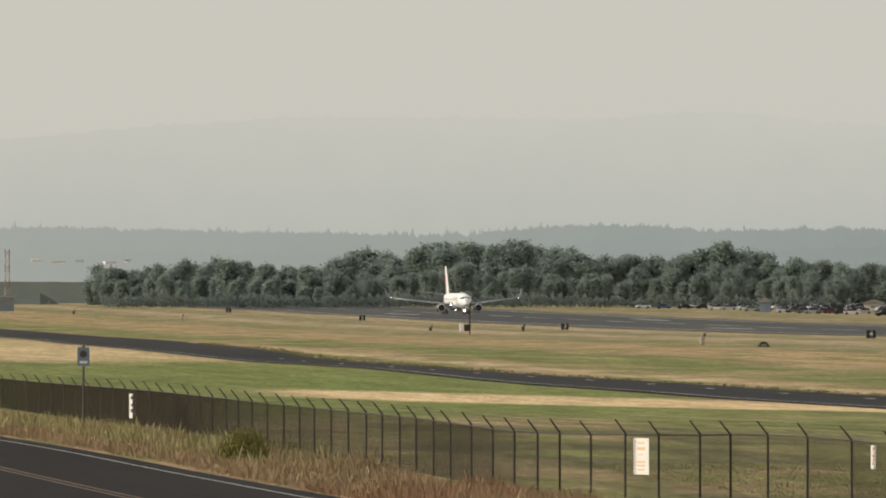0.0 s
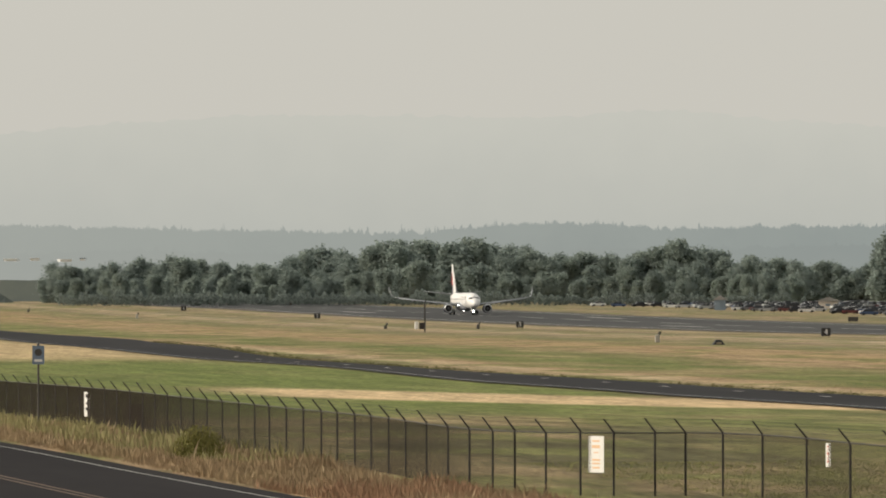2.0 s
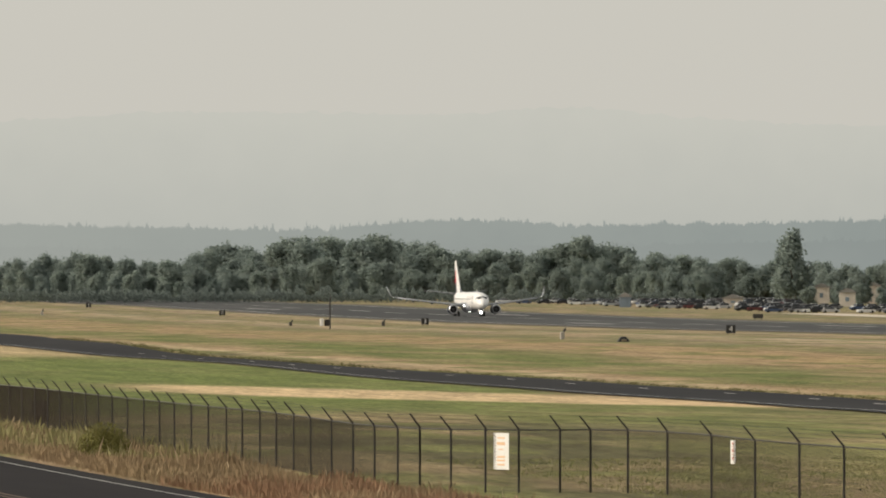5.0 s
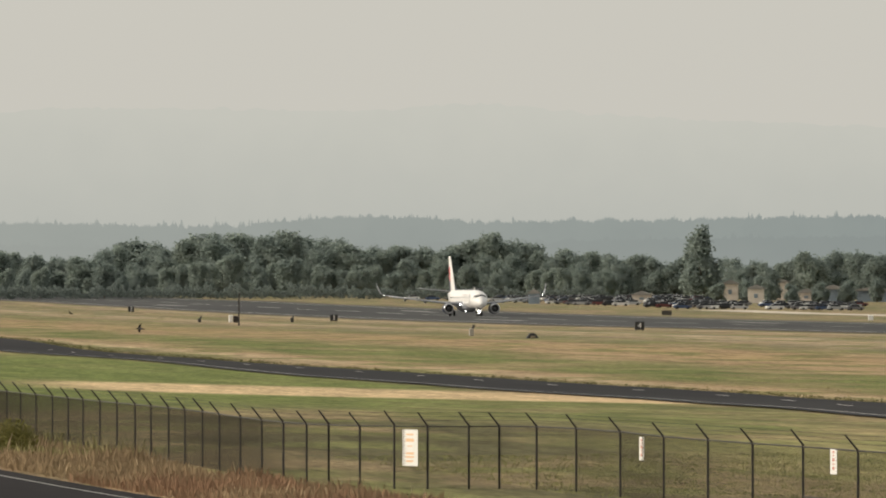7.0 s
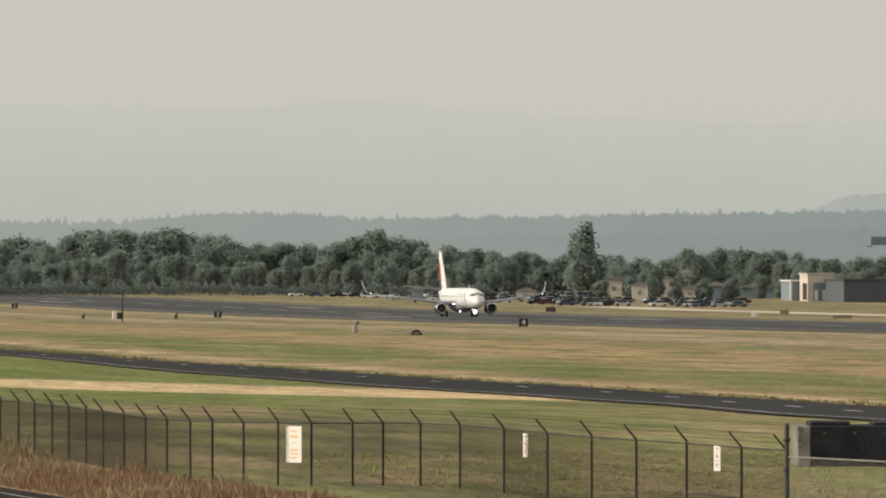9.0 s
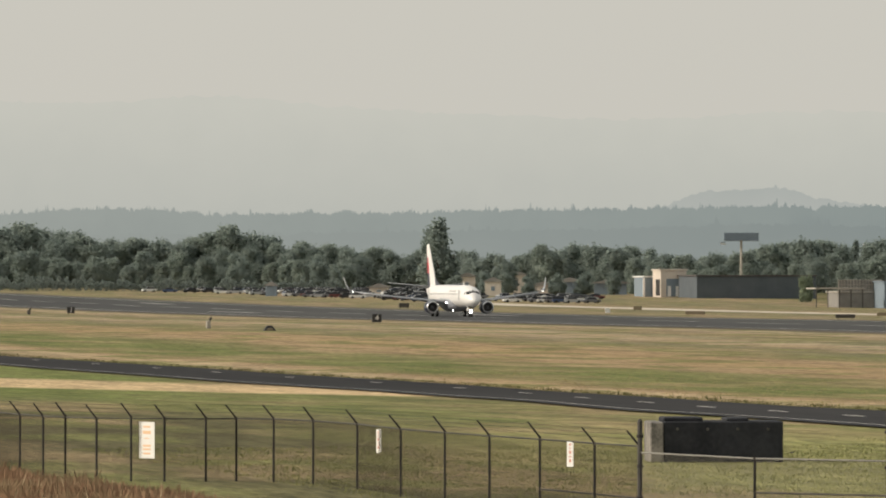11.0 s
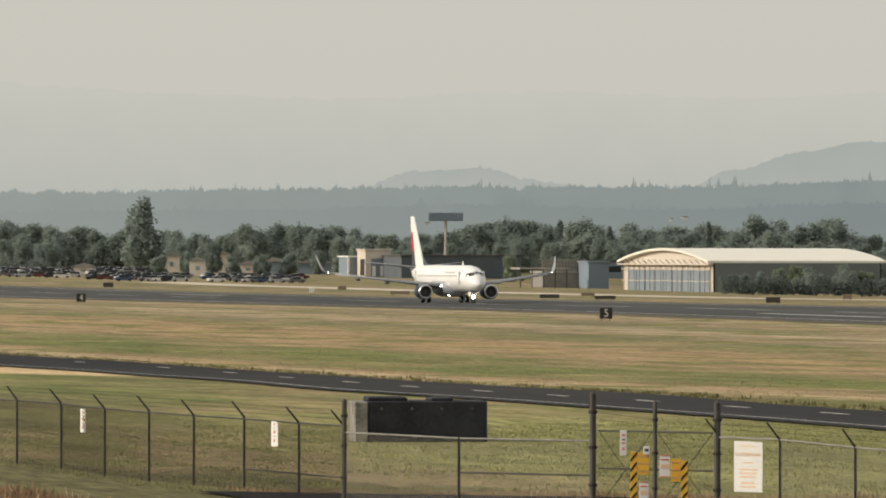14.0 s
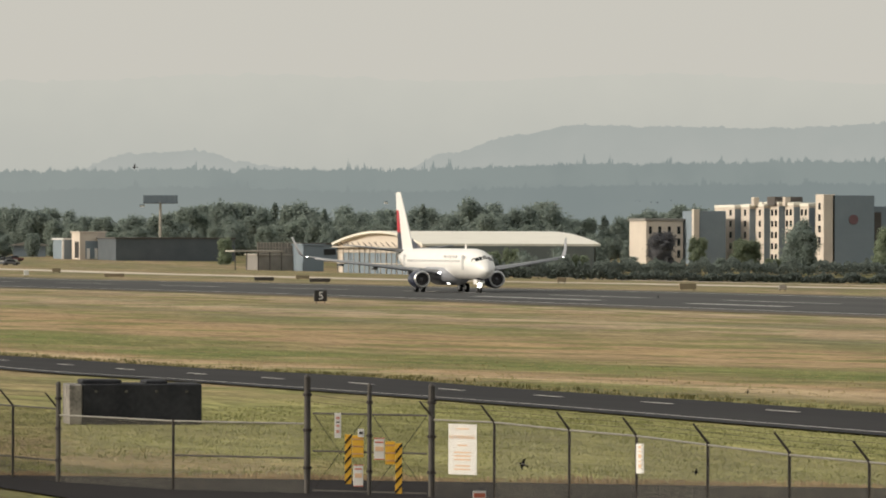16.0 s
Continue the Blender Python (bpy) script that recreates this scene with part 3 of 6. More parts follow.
# ---- airliner ----
M_JET = mat("jet_white", (0.8, 0.79, 0.76), 0.32, col2=(0.74, 0.73, 0.71), scale=0.3)
M_JETBLUE = mat("jet_dark_blue", (0.022, 0.028, 0.05), 0.3, col2=(0.03, 0.036, 0.06), scale=0.4)
M_JETBELLY = mat("belly_grey", (0.34, 0.35, 0.38), 0.35, col2=(0.28, 0.29, 0.32), scale=0.4)
M_JETGREY = mat("wing_grey", (0.2, 0.21, 0.22), 0.4, 0.1, col2=(0.16, 0.17, 0.18), scale=0.4)
M_JETRED = mat("fin_red", (0.42, 0.02, 0.035), 0.35)
# windows and doors paled to paint in the sun washing out the flank
M_CABIN = mat("sun_washed_cabin", (0.5, 0.5, 0.5), 0.3)
M_PALE = mat("pale_lettering", (0.74, 0.72, 0.71), 0.45)
# this grey paints the winglets as turned from the sun; slats share it
M_WINGLET = mat("winglet_shade_grey", (0.27, 0.28, 0.3), 0.4)
M_METAL = mat("bare_metal", (0.6, 0.6, 0.6), 0.3, 0.9)
M_LAMP = mat("landing_light", (1, 1, 1), 0.3, emit=9.0, glow=(1.0, 0.97, 0.9))


def ring(y, r, zc, n=28, sx=1.0):
    return [(math.cos(k * 2 * math.pi / n) * r * sx, y, zc + math.sin(k * 2 * math.pi / n) * r) for k in range(n)]


def foil(le, chord, thick, at):
    """A closed aerofoil outline; at maps (along the chord, across) to a point."""
    pts = [(0, 0), (0.06, 0.5), (0.25, 0.95), (0.5, 0.85), (0.8, 0.35), (1, 0.02), (0.8, -0.2), (0.5, -0.45), (0.25, -0.5), (0.06, -0.3)]
    return [at(le + p * chord, q * thick) for p, q in pts]


def airliner():
    """Twin jet, nose towards -y, on its wheels at z = 0, origin under the nose wheels."""
    N = -4.0
    t = empty("airliner", pose(0, 0, 0), "white twin-engine airliner with red and blue fin rolling on the runway", "airplane")
    secs = [(0.0, 0.05, 2.72), (0.25, 0.42, 2.76), (0.7, 0.78, 2.84), (1.4, 1.15, 2.98), (2.2, 1.43, 3.15), (3.2, 1.66, 3.32), (4.5, 1.83, 3.45), (6.2, 1.9, 3.5), (12, 1.9, 3.5), (20, 1.9, 3.5), (26, 1.9, 3.5),
            (29, 1.74, 3.64), (32, 1.42, 3.92), (35, 1.0, 4.28), (37.5, 0.55, 4.62), (39, 0.22, 4.78)]
    part("fuselage", loft([ring(N + a, r, z) for a, r, z in secs]), M_JET, t, "white glossy fuselage", True)
    belly = [(9.5, 0.5, 2.6), (11, 1.25, 2.55), (13, 1.62, 2.5), (20, 1.66, 2.48), (23, 1.2, 2.6), (25, 0.4, 2.9)]
    part("belly_fairing", loft([ring(N + a, r, z, 20, 1.22) for a, r, z in belly]), M_JETBELLY, t, "grey belly fairing", True)
    low = [(2.2, 0.9, 2.46), (5, 1.3, 2.85), (8, 1.36, 2.915), (24, 1.36, 2.915), (30, 1.1, 3.25)]
    part("belly_paint", loft([ring(N + a, r, z, 20, 0.95) for a, r, z in low]), M_JETBLUE, t, "dark blue painted belly", True)
    # cockpit windows, laid on the nose
    def skin(a):
        for (a0, r0, z0), (a1, r1, z1) in zip(secs, secs[1:]):
            if a0 <= a <= a1:
                k = (a - a0) / (a1 - a0)
                return r0 + (r1 - r0) * k, z0 + (z1 - z0) * k

    def on_top(a, x):
        r, z = skin(a)
        return (x * 1.02, N + a - 0.02, z + math.sqrt(max(0.0, r * r - x * x)) + 0.02)

    def on_side(a, z, sgn):
        r, zc = skin(a)
        return (sgn * (math.sqrt(max(0.0, r * r - (z - zc) ** 2)) + 0.02), N + a, z)

    def pane(pts, mid):
        w = bmesh.new()
        w.faces.new([w.verts.new(p) for p in pts])
        r = bmesh.ops.extrude_face_region(w, geom=w.faces[:])
        bmesh.ops.translate(w, vec=[(m - c) * 0.06 for m, c in zip(mid, Vector(pts[0]))], verts=[e for e in r["geom"] if isinstance(e, bmesh.types.BMVert)])
        part("windscreen_pane", w, M_GLASS, t, "dark cockpit pane")

    for sgn in (-1, 1):
        pane([on_top(1.42, sgn * 0.04), on_top(1.42, sgn * 0.62), on_top(2.15, sgn * 0.7), on_top(2.15, sgn * 0.04)], (0, N + 3, 3))
        pane([on_top(1.48, sgn * 0.68), on_top(1.85, sgn * 1.08), on_top(2.4, sgn * 1.12), on_top(2.2, sgn * 0.76)], (0, N + 3, 3))
        pane([on_side(1.95, 3.72, sgn), on_side(2.75, 3.78, sgn), on_side(2.8, 4.25, sgn), on_side(2.45, 4.28, sgn)], (0, N + 3, 3.9))
    first = part("window", box((-1.875, N + 6.2, 3.86), (0.04, 0.22, 0.3)), M_CABIN, t)
    for sgn in (-1, 1):
        for k in range(40):
            if k or sgn == 1:
                share(first, t, pose(0 if sgn == -1 else 2 * 1.885, k * 0.56, 0), "window")
    for sgn in (-1, 1):
        for a in (5.0, 30.5):
            part("cabin_door", box((sgn * (1.83 if a < 10 else 1.58), N + a, 3.7), (0.05, 0.85, 1.8), 0.02), M_CABIN, t, "grey outlined cabin door")
    # title bars on the flank
    for k in range(5):
        part("title_bar", box((-1.80, N + 8.0 + k * 1.15, 4.42), (0.12, 0.7, 0.26)), M_PALE, t, "plain pale bar of lettering")
    # wings
    for sgn in (-1, 1):
        rings = []
        for lat, le, ch, th, z in ((1.2, 12.6, 8.3, 0.55, 2.25), (5.2, 15.6, 5.4, 0.36, 2.75), (11, 18.9, 3.4, 0.2, 3.5), (16.6, 22.1, 1.75, 0.12, 4.3)):
            rings.append(foil(N + le, ch, th, lambda p, q, lat=lat, z=z: (sgn * lat, p, z + q)))
        wing = part("wing", loft(rings), M_JETGREY, t, "grey swept wing", True)
        rings = []
        for lat, le, ch, th, z in ((16.6, 22.1, 1.75, 0.12, 4.3), (17.15, 22.5, 1.6, 0.11, 4.55), (17.5, 23.1, 1.3, 0.1, 5.3), (17.9, 24.4, 0.65, 0.06, 6.75)):
            rings.append(foil(N + le, ch, th, lambda p, q, lat=lat, z=z: (sgn * (lat - q * 0.9), p, z + q * 0.3)))
        part("winglet", loft(rings), M_WINGLET, wing, "blended winglet greyed for its side away from the sun", True)
        for lat, y0 in ((3.9, 18.6), (8.2, 19.9), (12.2, 21.2)):
            z = 2.2 + lat * 0.115
            part("flap_fairing", loft([ring(N + y0 + a, r, z + dz - 0.28, 10) for a, r, dz in ((0, 0.03, 0), (0.6, 0.2, 0), (2.0, 0.2, 0), (3.1, 0.04, -0.05))], None), M_JETGREY, wing, smooth=True) \
                .location.x = sgn * lat
        part("wing_lamp", box((sgn * 2.25, N + 13.15, 2.42), (0.34, 0.14, 0.2), 0.05), M_LAMP, wing, "lit landing light in the wing root")
        part("tip_lamp", box((sgn * 16.7, N + 22.15, 4.33), (0.14, 0.12, 0.08), 0.02), M_LAMP, wing, "lit wing-tip light")
        # slats, extended ahead of the leading edge
        part("slat", loft([foil(N + le - 0.28, 0.5, 0.16, lambda p, q, lat=lat, z=z: (sgn * lat, p, z - 0.1 + q)) for lat, le, z in ((6.0, 16.1, 2.85), (15.8, 21.65, 4.15))]), M_WINGLET, wing, "grey slat", True)
        # engine
        cx, cz = sgn * 4.83, 1.62
        prof = [(0.0, 0.86), (0.12, 1.0), (0.5, 1.09), (1.4, 1.11), (2.6, 1.02), (3.6, 0.82)]
        eng = part("engine", loft([[(cx + p[0] * (1.03 if p[2] < cz else 1.0), p[1], p[2]) for p in ring(N + 11.9 + a, r, cz)] for a, r in prof], None, False), M_JETBLUE, t, "dark blue engine nacelle", True)
        part("intake_lip", loft([[(cx + p[0], p[1], p[2]) for p in ring(N + 11.9 + a, r, cz)] for a, r in ((0.3, 0.78), (0.0, 0.82), (-0.05, 0.9), (0.02, 0.97), (0.2, 1.045))], None, False), M_METAL, eng, "bare metal intake lip", True)
        part("fan", loft([[(cx + p[0], p[1], p[2]) for p in ring(N + 11.9 + a, r, cz)] for a, r in ((0.5, 0.8), (0.6, 0.78))]), M_BLACK, eng, "dark fan face")
        part("spinner", loft([[(cx + p[0], p[1], p[2]) for p in ring(N + 11.9 + a, r, cz, 12)] for a, r in ((0.15, 0.02), (0.5, 0.24))]), M_JETGREY, eng, smooth=True)
        part("core", loft([[(cx + p[0], p[1], p[2]) for p in ring(N + 11.9 + a, r, cz, 16)] for a, r in ((3.0, 0.75), (4.2, 0.5), (5.0, 0.2))]), M_METAL, eng, "bare metal exhaust core", True)
        part("pylon", box((cx, N + 14.2, 2.5), (0.28, 3.6, 0.75), 0.08), M_JETGREY, eng)
        # tailplane
        rings = []
        for lat, le, ch, th, z in ((0.4, 33.6, 4.6, 0.3, 4.95), (7.2, 37.6, 1.5, 0.1, 5.75)):
            rings.append(foil(N + le, ch, th, lambda p, q, lat=lat, z=z: (sgn * lat, p, z + q)))
        part("tailplane", loft(rings), M_JETGREY, t, "grey tailplane", True)
        # main gear
        part("gear_leg", rod((sgn * 2.86, N + 19.6, 2.4), (sgn * 2.86, N + 19.6, 0.55), 0.12), M_METAL, t)
        for dx in (-0.43, 0.43):
            wh = part("wheel", rod((sgn * 2.86 + dx - 0.19, N + 19.6, 0.56), (sgn * 2.86 + dx + 0.19, N + 19.6, 0.56), 0.56, seg=20), M_RUBBER, t, "black main wheel")
            part("rim", rod((sgn * 2.86 + dx - 0.2, N + 19.6, 0.56), (sgn * 2.86 + dx + 0.2, N + 19.6, 0.56), 0.26, seg=14), M_METAL, wh)
        wh = part("nose_wheel", rod((sgn * 0.2 - 0.1, 0, 0.35), (sgn * 0.2 + 0.1, 0, 0.35), 0.35, seg=18), M_RUBBER, t, "black nose wheel")
        part("rim", rod((sgn * 0.2 - 0.11, 0, 0.35), (sgn * 0.2 + 0.11, 0, 0.35), 0.16, seg=12), M_METAL, wh)
        part("gear_door", box((sgn * 0.45, 0.1, 1.35), (0.04, 1.5, 0.6), 0.01), M_JET, t)
    part("gear_leg", rod((0, 0, 2.2), (0, 0, 0.35), 0.09), M_METAL, t)
    part("taxi_lamp", box((0, -0.16, 0.95), (0.42, 0.12, 0.5), 0.05), M_LAMP, t, "lit lamp on the nose gear")
    part("belly_lamp", box((-0.9, N + 13.6, 1.15), (0.4, 0.3, 0.28), 0.06), M_LAMP, t, "lit lamp under the belly")

    # fin in three painted panels
    def fin_ring(z):
        k = (z - 5.2) / 7.3
        le, te = 31.6 + 5.9 * k, 38.2 + 1.2 * k
        return le, te

    def slab(name, zs, f0, f1, material, label):
        rings = []
        for z in zs:
            le, te = fin_ring(z)
            a, b = le + (te - le) * f0, le + (te - le) * f1
            th = 0.34 * (1 - 0.55 * (z - 5.2) / 7.3)
            rings.append([(-th * 0.3, N + a, z), (-th * 0.5, N + (a + b) / 2, z), (-th * 0.3, N + b, z), (th * 0.3, N + b, z), (th * 0.5, N + (a + b) / 2, z), (th * 0.3, N + a, z)])
        return part(name, loft(rings), material, t, label)

    slab("fin_front", (4.8, 8, 12.5), 0.0, 0.7, M_JET, "white front of the fin")
    slab("fin_rear_top", (10.2, 11, 12.45), 0.7, 1.0, M_JET, "white rear tip of the fin")
    slab("fin_rear_mid", (7.4, 8.4, 10.2), 0.7, 1.0, M_JETRED, "red rear of the fin")
    slab("fin_rear_low", (4.7, 6, 7.4), 0.7, 1.0, M_JETBLUE, "dark blue foot of the fin")
    part("dorsal_fin", loft([[(-0.1, N + a, 5.0), (0, N + a, z), (0.1, N + a, 5.0)] for a, z in ((27.5, 5.3), (30, 5.75), (32.4, 6.7))]), M_JETBLUE, t, "dark blue dorsal fillet")
    part("antenna", box((0, N + 9.5, 5.65), (0.05, 0.5, 0.6)), M_JET, t)
    return t


PLANE = airliner()


# ---- perimeter fence ----
FENCE_R = [(-800, 411), (-594, 330), (-406, 270), (-231, 239), (-46, 219), (89, 202), (206, 195), (381, 193), (574, 192.5), (721, 186), (799, 180), (877, 176), (956, 172.5), (1045, 169),
           (1142, 165), (1225, 162), (1426, 157), (1663, 155), (1773, 154), (1883, 153), (1993, 151), (2126, 145), (2245, 141), (2371, 135), (2515, 129), (2656, 125), (2960, 116)]


def fence_at(b):
    """Foot of the fence at a bearing in twelve-thousandths, on a smooth line through FENCE_R."""
    b = min(max(b, FENCE_R[0][0]), FENCE_R[-1][0])
    n = len(FENCE_R)

    def slope(i):
        (p, r0), (q, r1) = FENCE_R[max(0, i - 1)], FENCE_R[min(n - 1, i + 1)]
        return (r1 - r0) / (q - p)

    for i in range(n - 1):
        (p, r0), (q, r1) = FENCE_R[i], FENCE_R[i + 1]
        if p <= b <= q:
            w = q - p
            k = (b - p) / w
            r = (2 * k ** 3 - 3 * k * k + 1) * r0 + (k ** 3 - 2 * k * k + k) * w * slope(i) + (3 * k * k - 2 * k ** 3) * r1 + (k ** 3 - k * k) * w * slope(i + 1)
            return Vector((*polar(b / 12, r), 0))


frnd = random.Random(4)


def fabric(name, p, q, z0, z1, parent, pitch=0.085, wire=0.0022, material=None):
    """Chain-link cloth of crossing wires between two feet p and q."""
    d = q - p
    L, Hh = d.length, z1 - z0
    d = d / L
    nrm = Vector((-d.y, d.x, 0))
    verts, faces = [], []
    n = int((L + Hh) / pitch)
    for s in (1, -1):
        for i in range(n + 1):
            c = i * pitch - (Hh if s == 1 else 0)
            a0, b0 = (c, 0.0), (c + s * Hh, Hh)
            (x0, h0), (x1, h1) = (a0, b0)
            if x0 > x1:
                (x0, h0), (x1, h1) = (x1, h1), (x0, h0)
            if x1 <= 0 or x0 >= L:
                continue
            if x0 < 0:
                h0 += (h1 - h0) * (0 - x0) / (x1 - x0)
                x0 = 0
            if x1 > L:
                h1 = h0 + (h1 - h0) * (L - x0) / (x1 - x0)
                x1 = L
            u = p + d * x0 + Vector((0, 0, z0 + h0))
            v = p + d * x1 + Vector((0, 0, z0 + h1))
            along = (v - u).normalized()
            side = along.cross(nrm) * wire
            for w in (side, nrm * wire):
                k = len(verts)
                verts += [u - w, u + w, v + w, v - w]
                faces.append((k, k + 1, k + 2, k + 3))
    return raw(name, verts, faces, material or M_DARKSTEEL, parent)


def fence_run(bearings, label, h=1.83, arms=True, cloth=None):
    f = empty("chain_link_fence", pose(0, 0, 0), label, "fence", "perimeter fence")
    feet = [fence_at(b) for b in bearings]
    for i, p in enumerate(feet):
        g = gz(p.x, p.y)
        hh = h + frnd.uniform(-0.03, 0.03)
        bm = rod((p.x, p.y, g - 0.3), (p.x, p.y, g + hh), 0.033, seg=8)
        post = part("post", bm, M_DARKSTEEL, f)
        if arms:
            # barbed-wire arm leaning out over the airfield side
            d = Vector((-0.30 + frnd.uniform(-0.02, 0.02), 0.04, 0.37))
            part("arm", rod((p.x, p.y, g + hh - 0.02), Vector((p.x, p.y, g + hh)) + d, 0.028, seg=6, r2=0.02), M_DARKSTEEL, post)
    for p, q in zip(feet, feet[1:]):
        zp, zq = gz(p.x, p.y), gz(q.x, q.y)
        part("top_rail", rod((p.x, p.y, zp + h - 0.04), (q.x, q.y, zq + h - 0.04), 0.021, seg=6), M_RAIL if cloth == M_WIRE else M_STEEL, f)
        if arms:
            bm = bmesh.new()
            for k in (0.35, 0.65, 0.95):
                o = Vector((-0.30, 0.04, 0.37)) * k + Vector((0, 0, h))
                rod(p + o + Vector((0, 0, zp)), q + o + Vector((0, 0, zq)), 0.004, bm, 4)
            part("barbed_wire", bm, M_DARKSTEEL, f)
        fabric("chain_link", p, q, (zp + zq) / 2 + 0.03, (zp + zq) / 2 + h - 0.04, f, material=cloth, wire={M_WIRE: 0.0027 if not arms else 0.0017}.get(cloth, 0.0025))
    return f


left = [-800 + 21.6 * k for k in range(12)] + [-541, -519, -497, -474, -451, -430, -408, -384, -362, -338, -311, -282, -254, -228, -198, -168, -136, -108, -77, -48, -17, 13, 50, 88, 126, 167, 206]
fence_run(left, "dark chain-link fence with barbed-wire arms beside dry grass", cloth=M_RUSTWIRE)
fence_run([206, 261, 322, 381, 454, 508, 574, 644, 722, 799, 877, 956, 1045, 1142, 1222], "chain-link fence with leaning barbed-wire arms", cloth=M_RUSTWIRE)
fence_run([1885, 1993, 2126, 2245, 2371, 2515, 2656, 2800, 2950], "grey chain-link fence with top rail beyond the gate", cloth=M_WIRE)
low_run = [fence_at(v) for v in (1045, 1142, 1222, 1425, 1660)]
low = fence_run([1224, 1425, 1660], "low chain-link fence panel beside the gate", 1.68, False, M_WIRE)


for p, q, k in ((low_run[0], low_run[2], 0.55), (low_run[3], low_run[4], 0.85)):
    part("mid_rail", rod((p.x, p.y, gz(p.x, p.y) + k), (q.x, q.y, gz(q.x, q.y) + k), 0.022, seg=6), M_STEEL, low)


def gate():
    g = empty("gate", pose(0, 0, 0), "tall chain-link double gate with yellow hazard boards", "gate")
    for b, top, r in ((1222, 2.38, 0.06), (1662, 2.7, 0.075), (1772, 2.52, 0.05), (1882, 2.55, 0.075)):
        p = fence_at(b)
        z = gz(p.x, p.y)
        post = part("gate_post", rod((p.x, p.y, z - 0.3), (p.x, p.y, z + top), r, seg=10), M_STEEL, g, "grey steel gate post")
        part("cap", rod((p.x, p.y, z + top), (p.x, p.y, z + top + 0.06), r * 1.15, seg=10, r2=r * 0.5), M_STEEL, post)
        for k in (0.55, 1.35, 2.1):
            part("clamp", rod((p.x, p.y, z + top * k / 2.5), (p.x, p.y, z + top * k / 2.5 + 0.07), r * 1.4, seg=10), M_DARKSTEEL, post)
    p1, p2, p3 = fence_at(1668), fence_at(1772), fence_at(1878)
    for p, q in ((p1, p2), (p2, p3)):
        z = gz(p.x, p.y)
        d = (q - p)
        a, b = p + d * 0.04, q - d * 0.04
        for hh in (0.12, 1.02, 1.88):
            part("gate_rail", rod((a.x, a.y, z + hh), (b.x, b.y, z + hh), 0.022, seg=6), M_STEEL, g)
        part("gate_brace", rod((a.x, a.y, z + 0.12), (b.x, b.y, z + 1.88), 0.008, seg=5), M_DARKSTEEL, g)
        part("gate_brace", rod((a.x, a.y, z + 1.88), (b.x, b.y, z + 0.12), 0.008, seg=5), M_DARKSTEEL, g)
        fabric("chain_link", a, b, z + 0.12, z + 1.88, g, material=M_DARKSTEEL)
    for k, hh in ((0, 2.45), (1, 2.3), (2, 2.15)):
        z = gz(p1.x, p1.y)
        part("barbed_wire", rod((p1.x, p1.y, z + hh), (p2.x, p2.y, z + hh - 0.15), 0.004, seg=4), M_DARKSTEEL, g)
    return g


gate()


# ---- signs ----
def facing(b, h_low, d_off=0.12):
    """Pose on the camera's side of the fence, turned square to the road."""
    p = fence_at(b)
    back = Vector((p.x, p.y, 0)).normalized() * d_off
    return p - back


def board(name, b, low_z, w, h, label, category, turn=0.0, rows=(), colour=None, group="", frame_col=None, off=0.12):
    """A flat sign fixed to the fence: plate, border and bars of print. rows: (height up, bar width, bar height, material)."""
    p = facing(b, 0, off)
    a = math.degrees(math.atan2(p.x, p.y))
    t = empty(name, pose(p.x, p.y, low_z, 0, 0, -a + turn), label, category, group)
    part("plate", box((0, 0, h / 2), (w, 0.012, h), 0.004), colour or M_SIGNW, t)
    if frame_col:
        for dz in (0.012, h - 0.012):
            part("border", box((0, -0.009, dz), (w, 0.006, 0.02)), frame_col, t)
    for z, bw, bh, m in rows:
        part("print_bar", box((0, -0.009, z), (bw, 0.006, bh)), m, t)
    return t


def words(text, size, m, material, parent, label=""):
    cu = bpy.data.curves.new("lettering", 'FONT')
    cu.body, cu.size, cu.align_x, cu.align_y, cu.extrude = text, size, 'CENTER', 'CENTER', 0.002
    cu.materials.append(material)
    ob = new("lettering", cu)
    ob.parent = parent
    ob.matrix_basis = m
    return tagged(ob, label)


bars = [(0.9, 0.3, 0.05, M_ORANGE), (0.74, 0.34, 0.09, M_ORANGE), (0.57, 0.2, 0.03, M_ORANGE), (0.36, 0.33, 0.06, M_ORANGE), (0.26, 0.33, 0.05, M_ORANGE), (0.14, 0.3, 0.05, M_ORANGE)]
board("warning_sign", 350, 1.76, 0.66, 1.04, "white warning sign with faded orange print on the fence", "sign", -48, bars, group="fence signs")
s4 = board("warning_sign", 1937, 1.68, 0.9, 1.14, "large white no-trespassing sign with orange print", "sign", -45,
           [(1.03, 0.4, 0.025, M_ORANGE), (0.66, 0.3, 0.03, M_ORANGE), (0.5, 0.54, 0.03, M_ORANGE), (0.42, 0.52, 0.03, M_ORANGE), (0.34, 0.5, 0.03, M_ORANGE), (0.2, 0.46, 0.03, M_ORANGE), (0.12, 0.5, 0.03, M_ORANGE)], group="fence signs")
words("NO TRESPASSING", 0.105, pose(0, -0.016, 0.84, 90, 0, 0), M_ORANGE, s4)
M_PINK = mat("faded_red_print", (0.6, 0.3, 0.24), 0.6)
narrow = [(0.55, 0.07, 0.05, M_PINK), (0.46, 0.05, 0.03, M_PINK), (0.36, 0.08, 0.08, M_PINK), (0.25, 0.06, 0.03, M_PINK), (0.15, 0.07, 0.08, M_PINK)]
board("restricted_area_sign", 760, 2.18, 0.2, 0.64, "narrow white fence sign with red print", "sign", -48, narrow, group="fence signs")
board("restricted_area_sign", 1099, 2.27, 0.25, 0.62, "narrow white fence sign with red print", "sign", -48, narrow, group="fence signs")
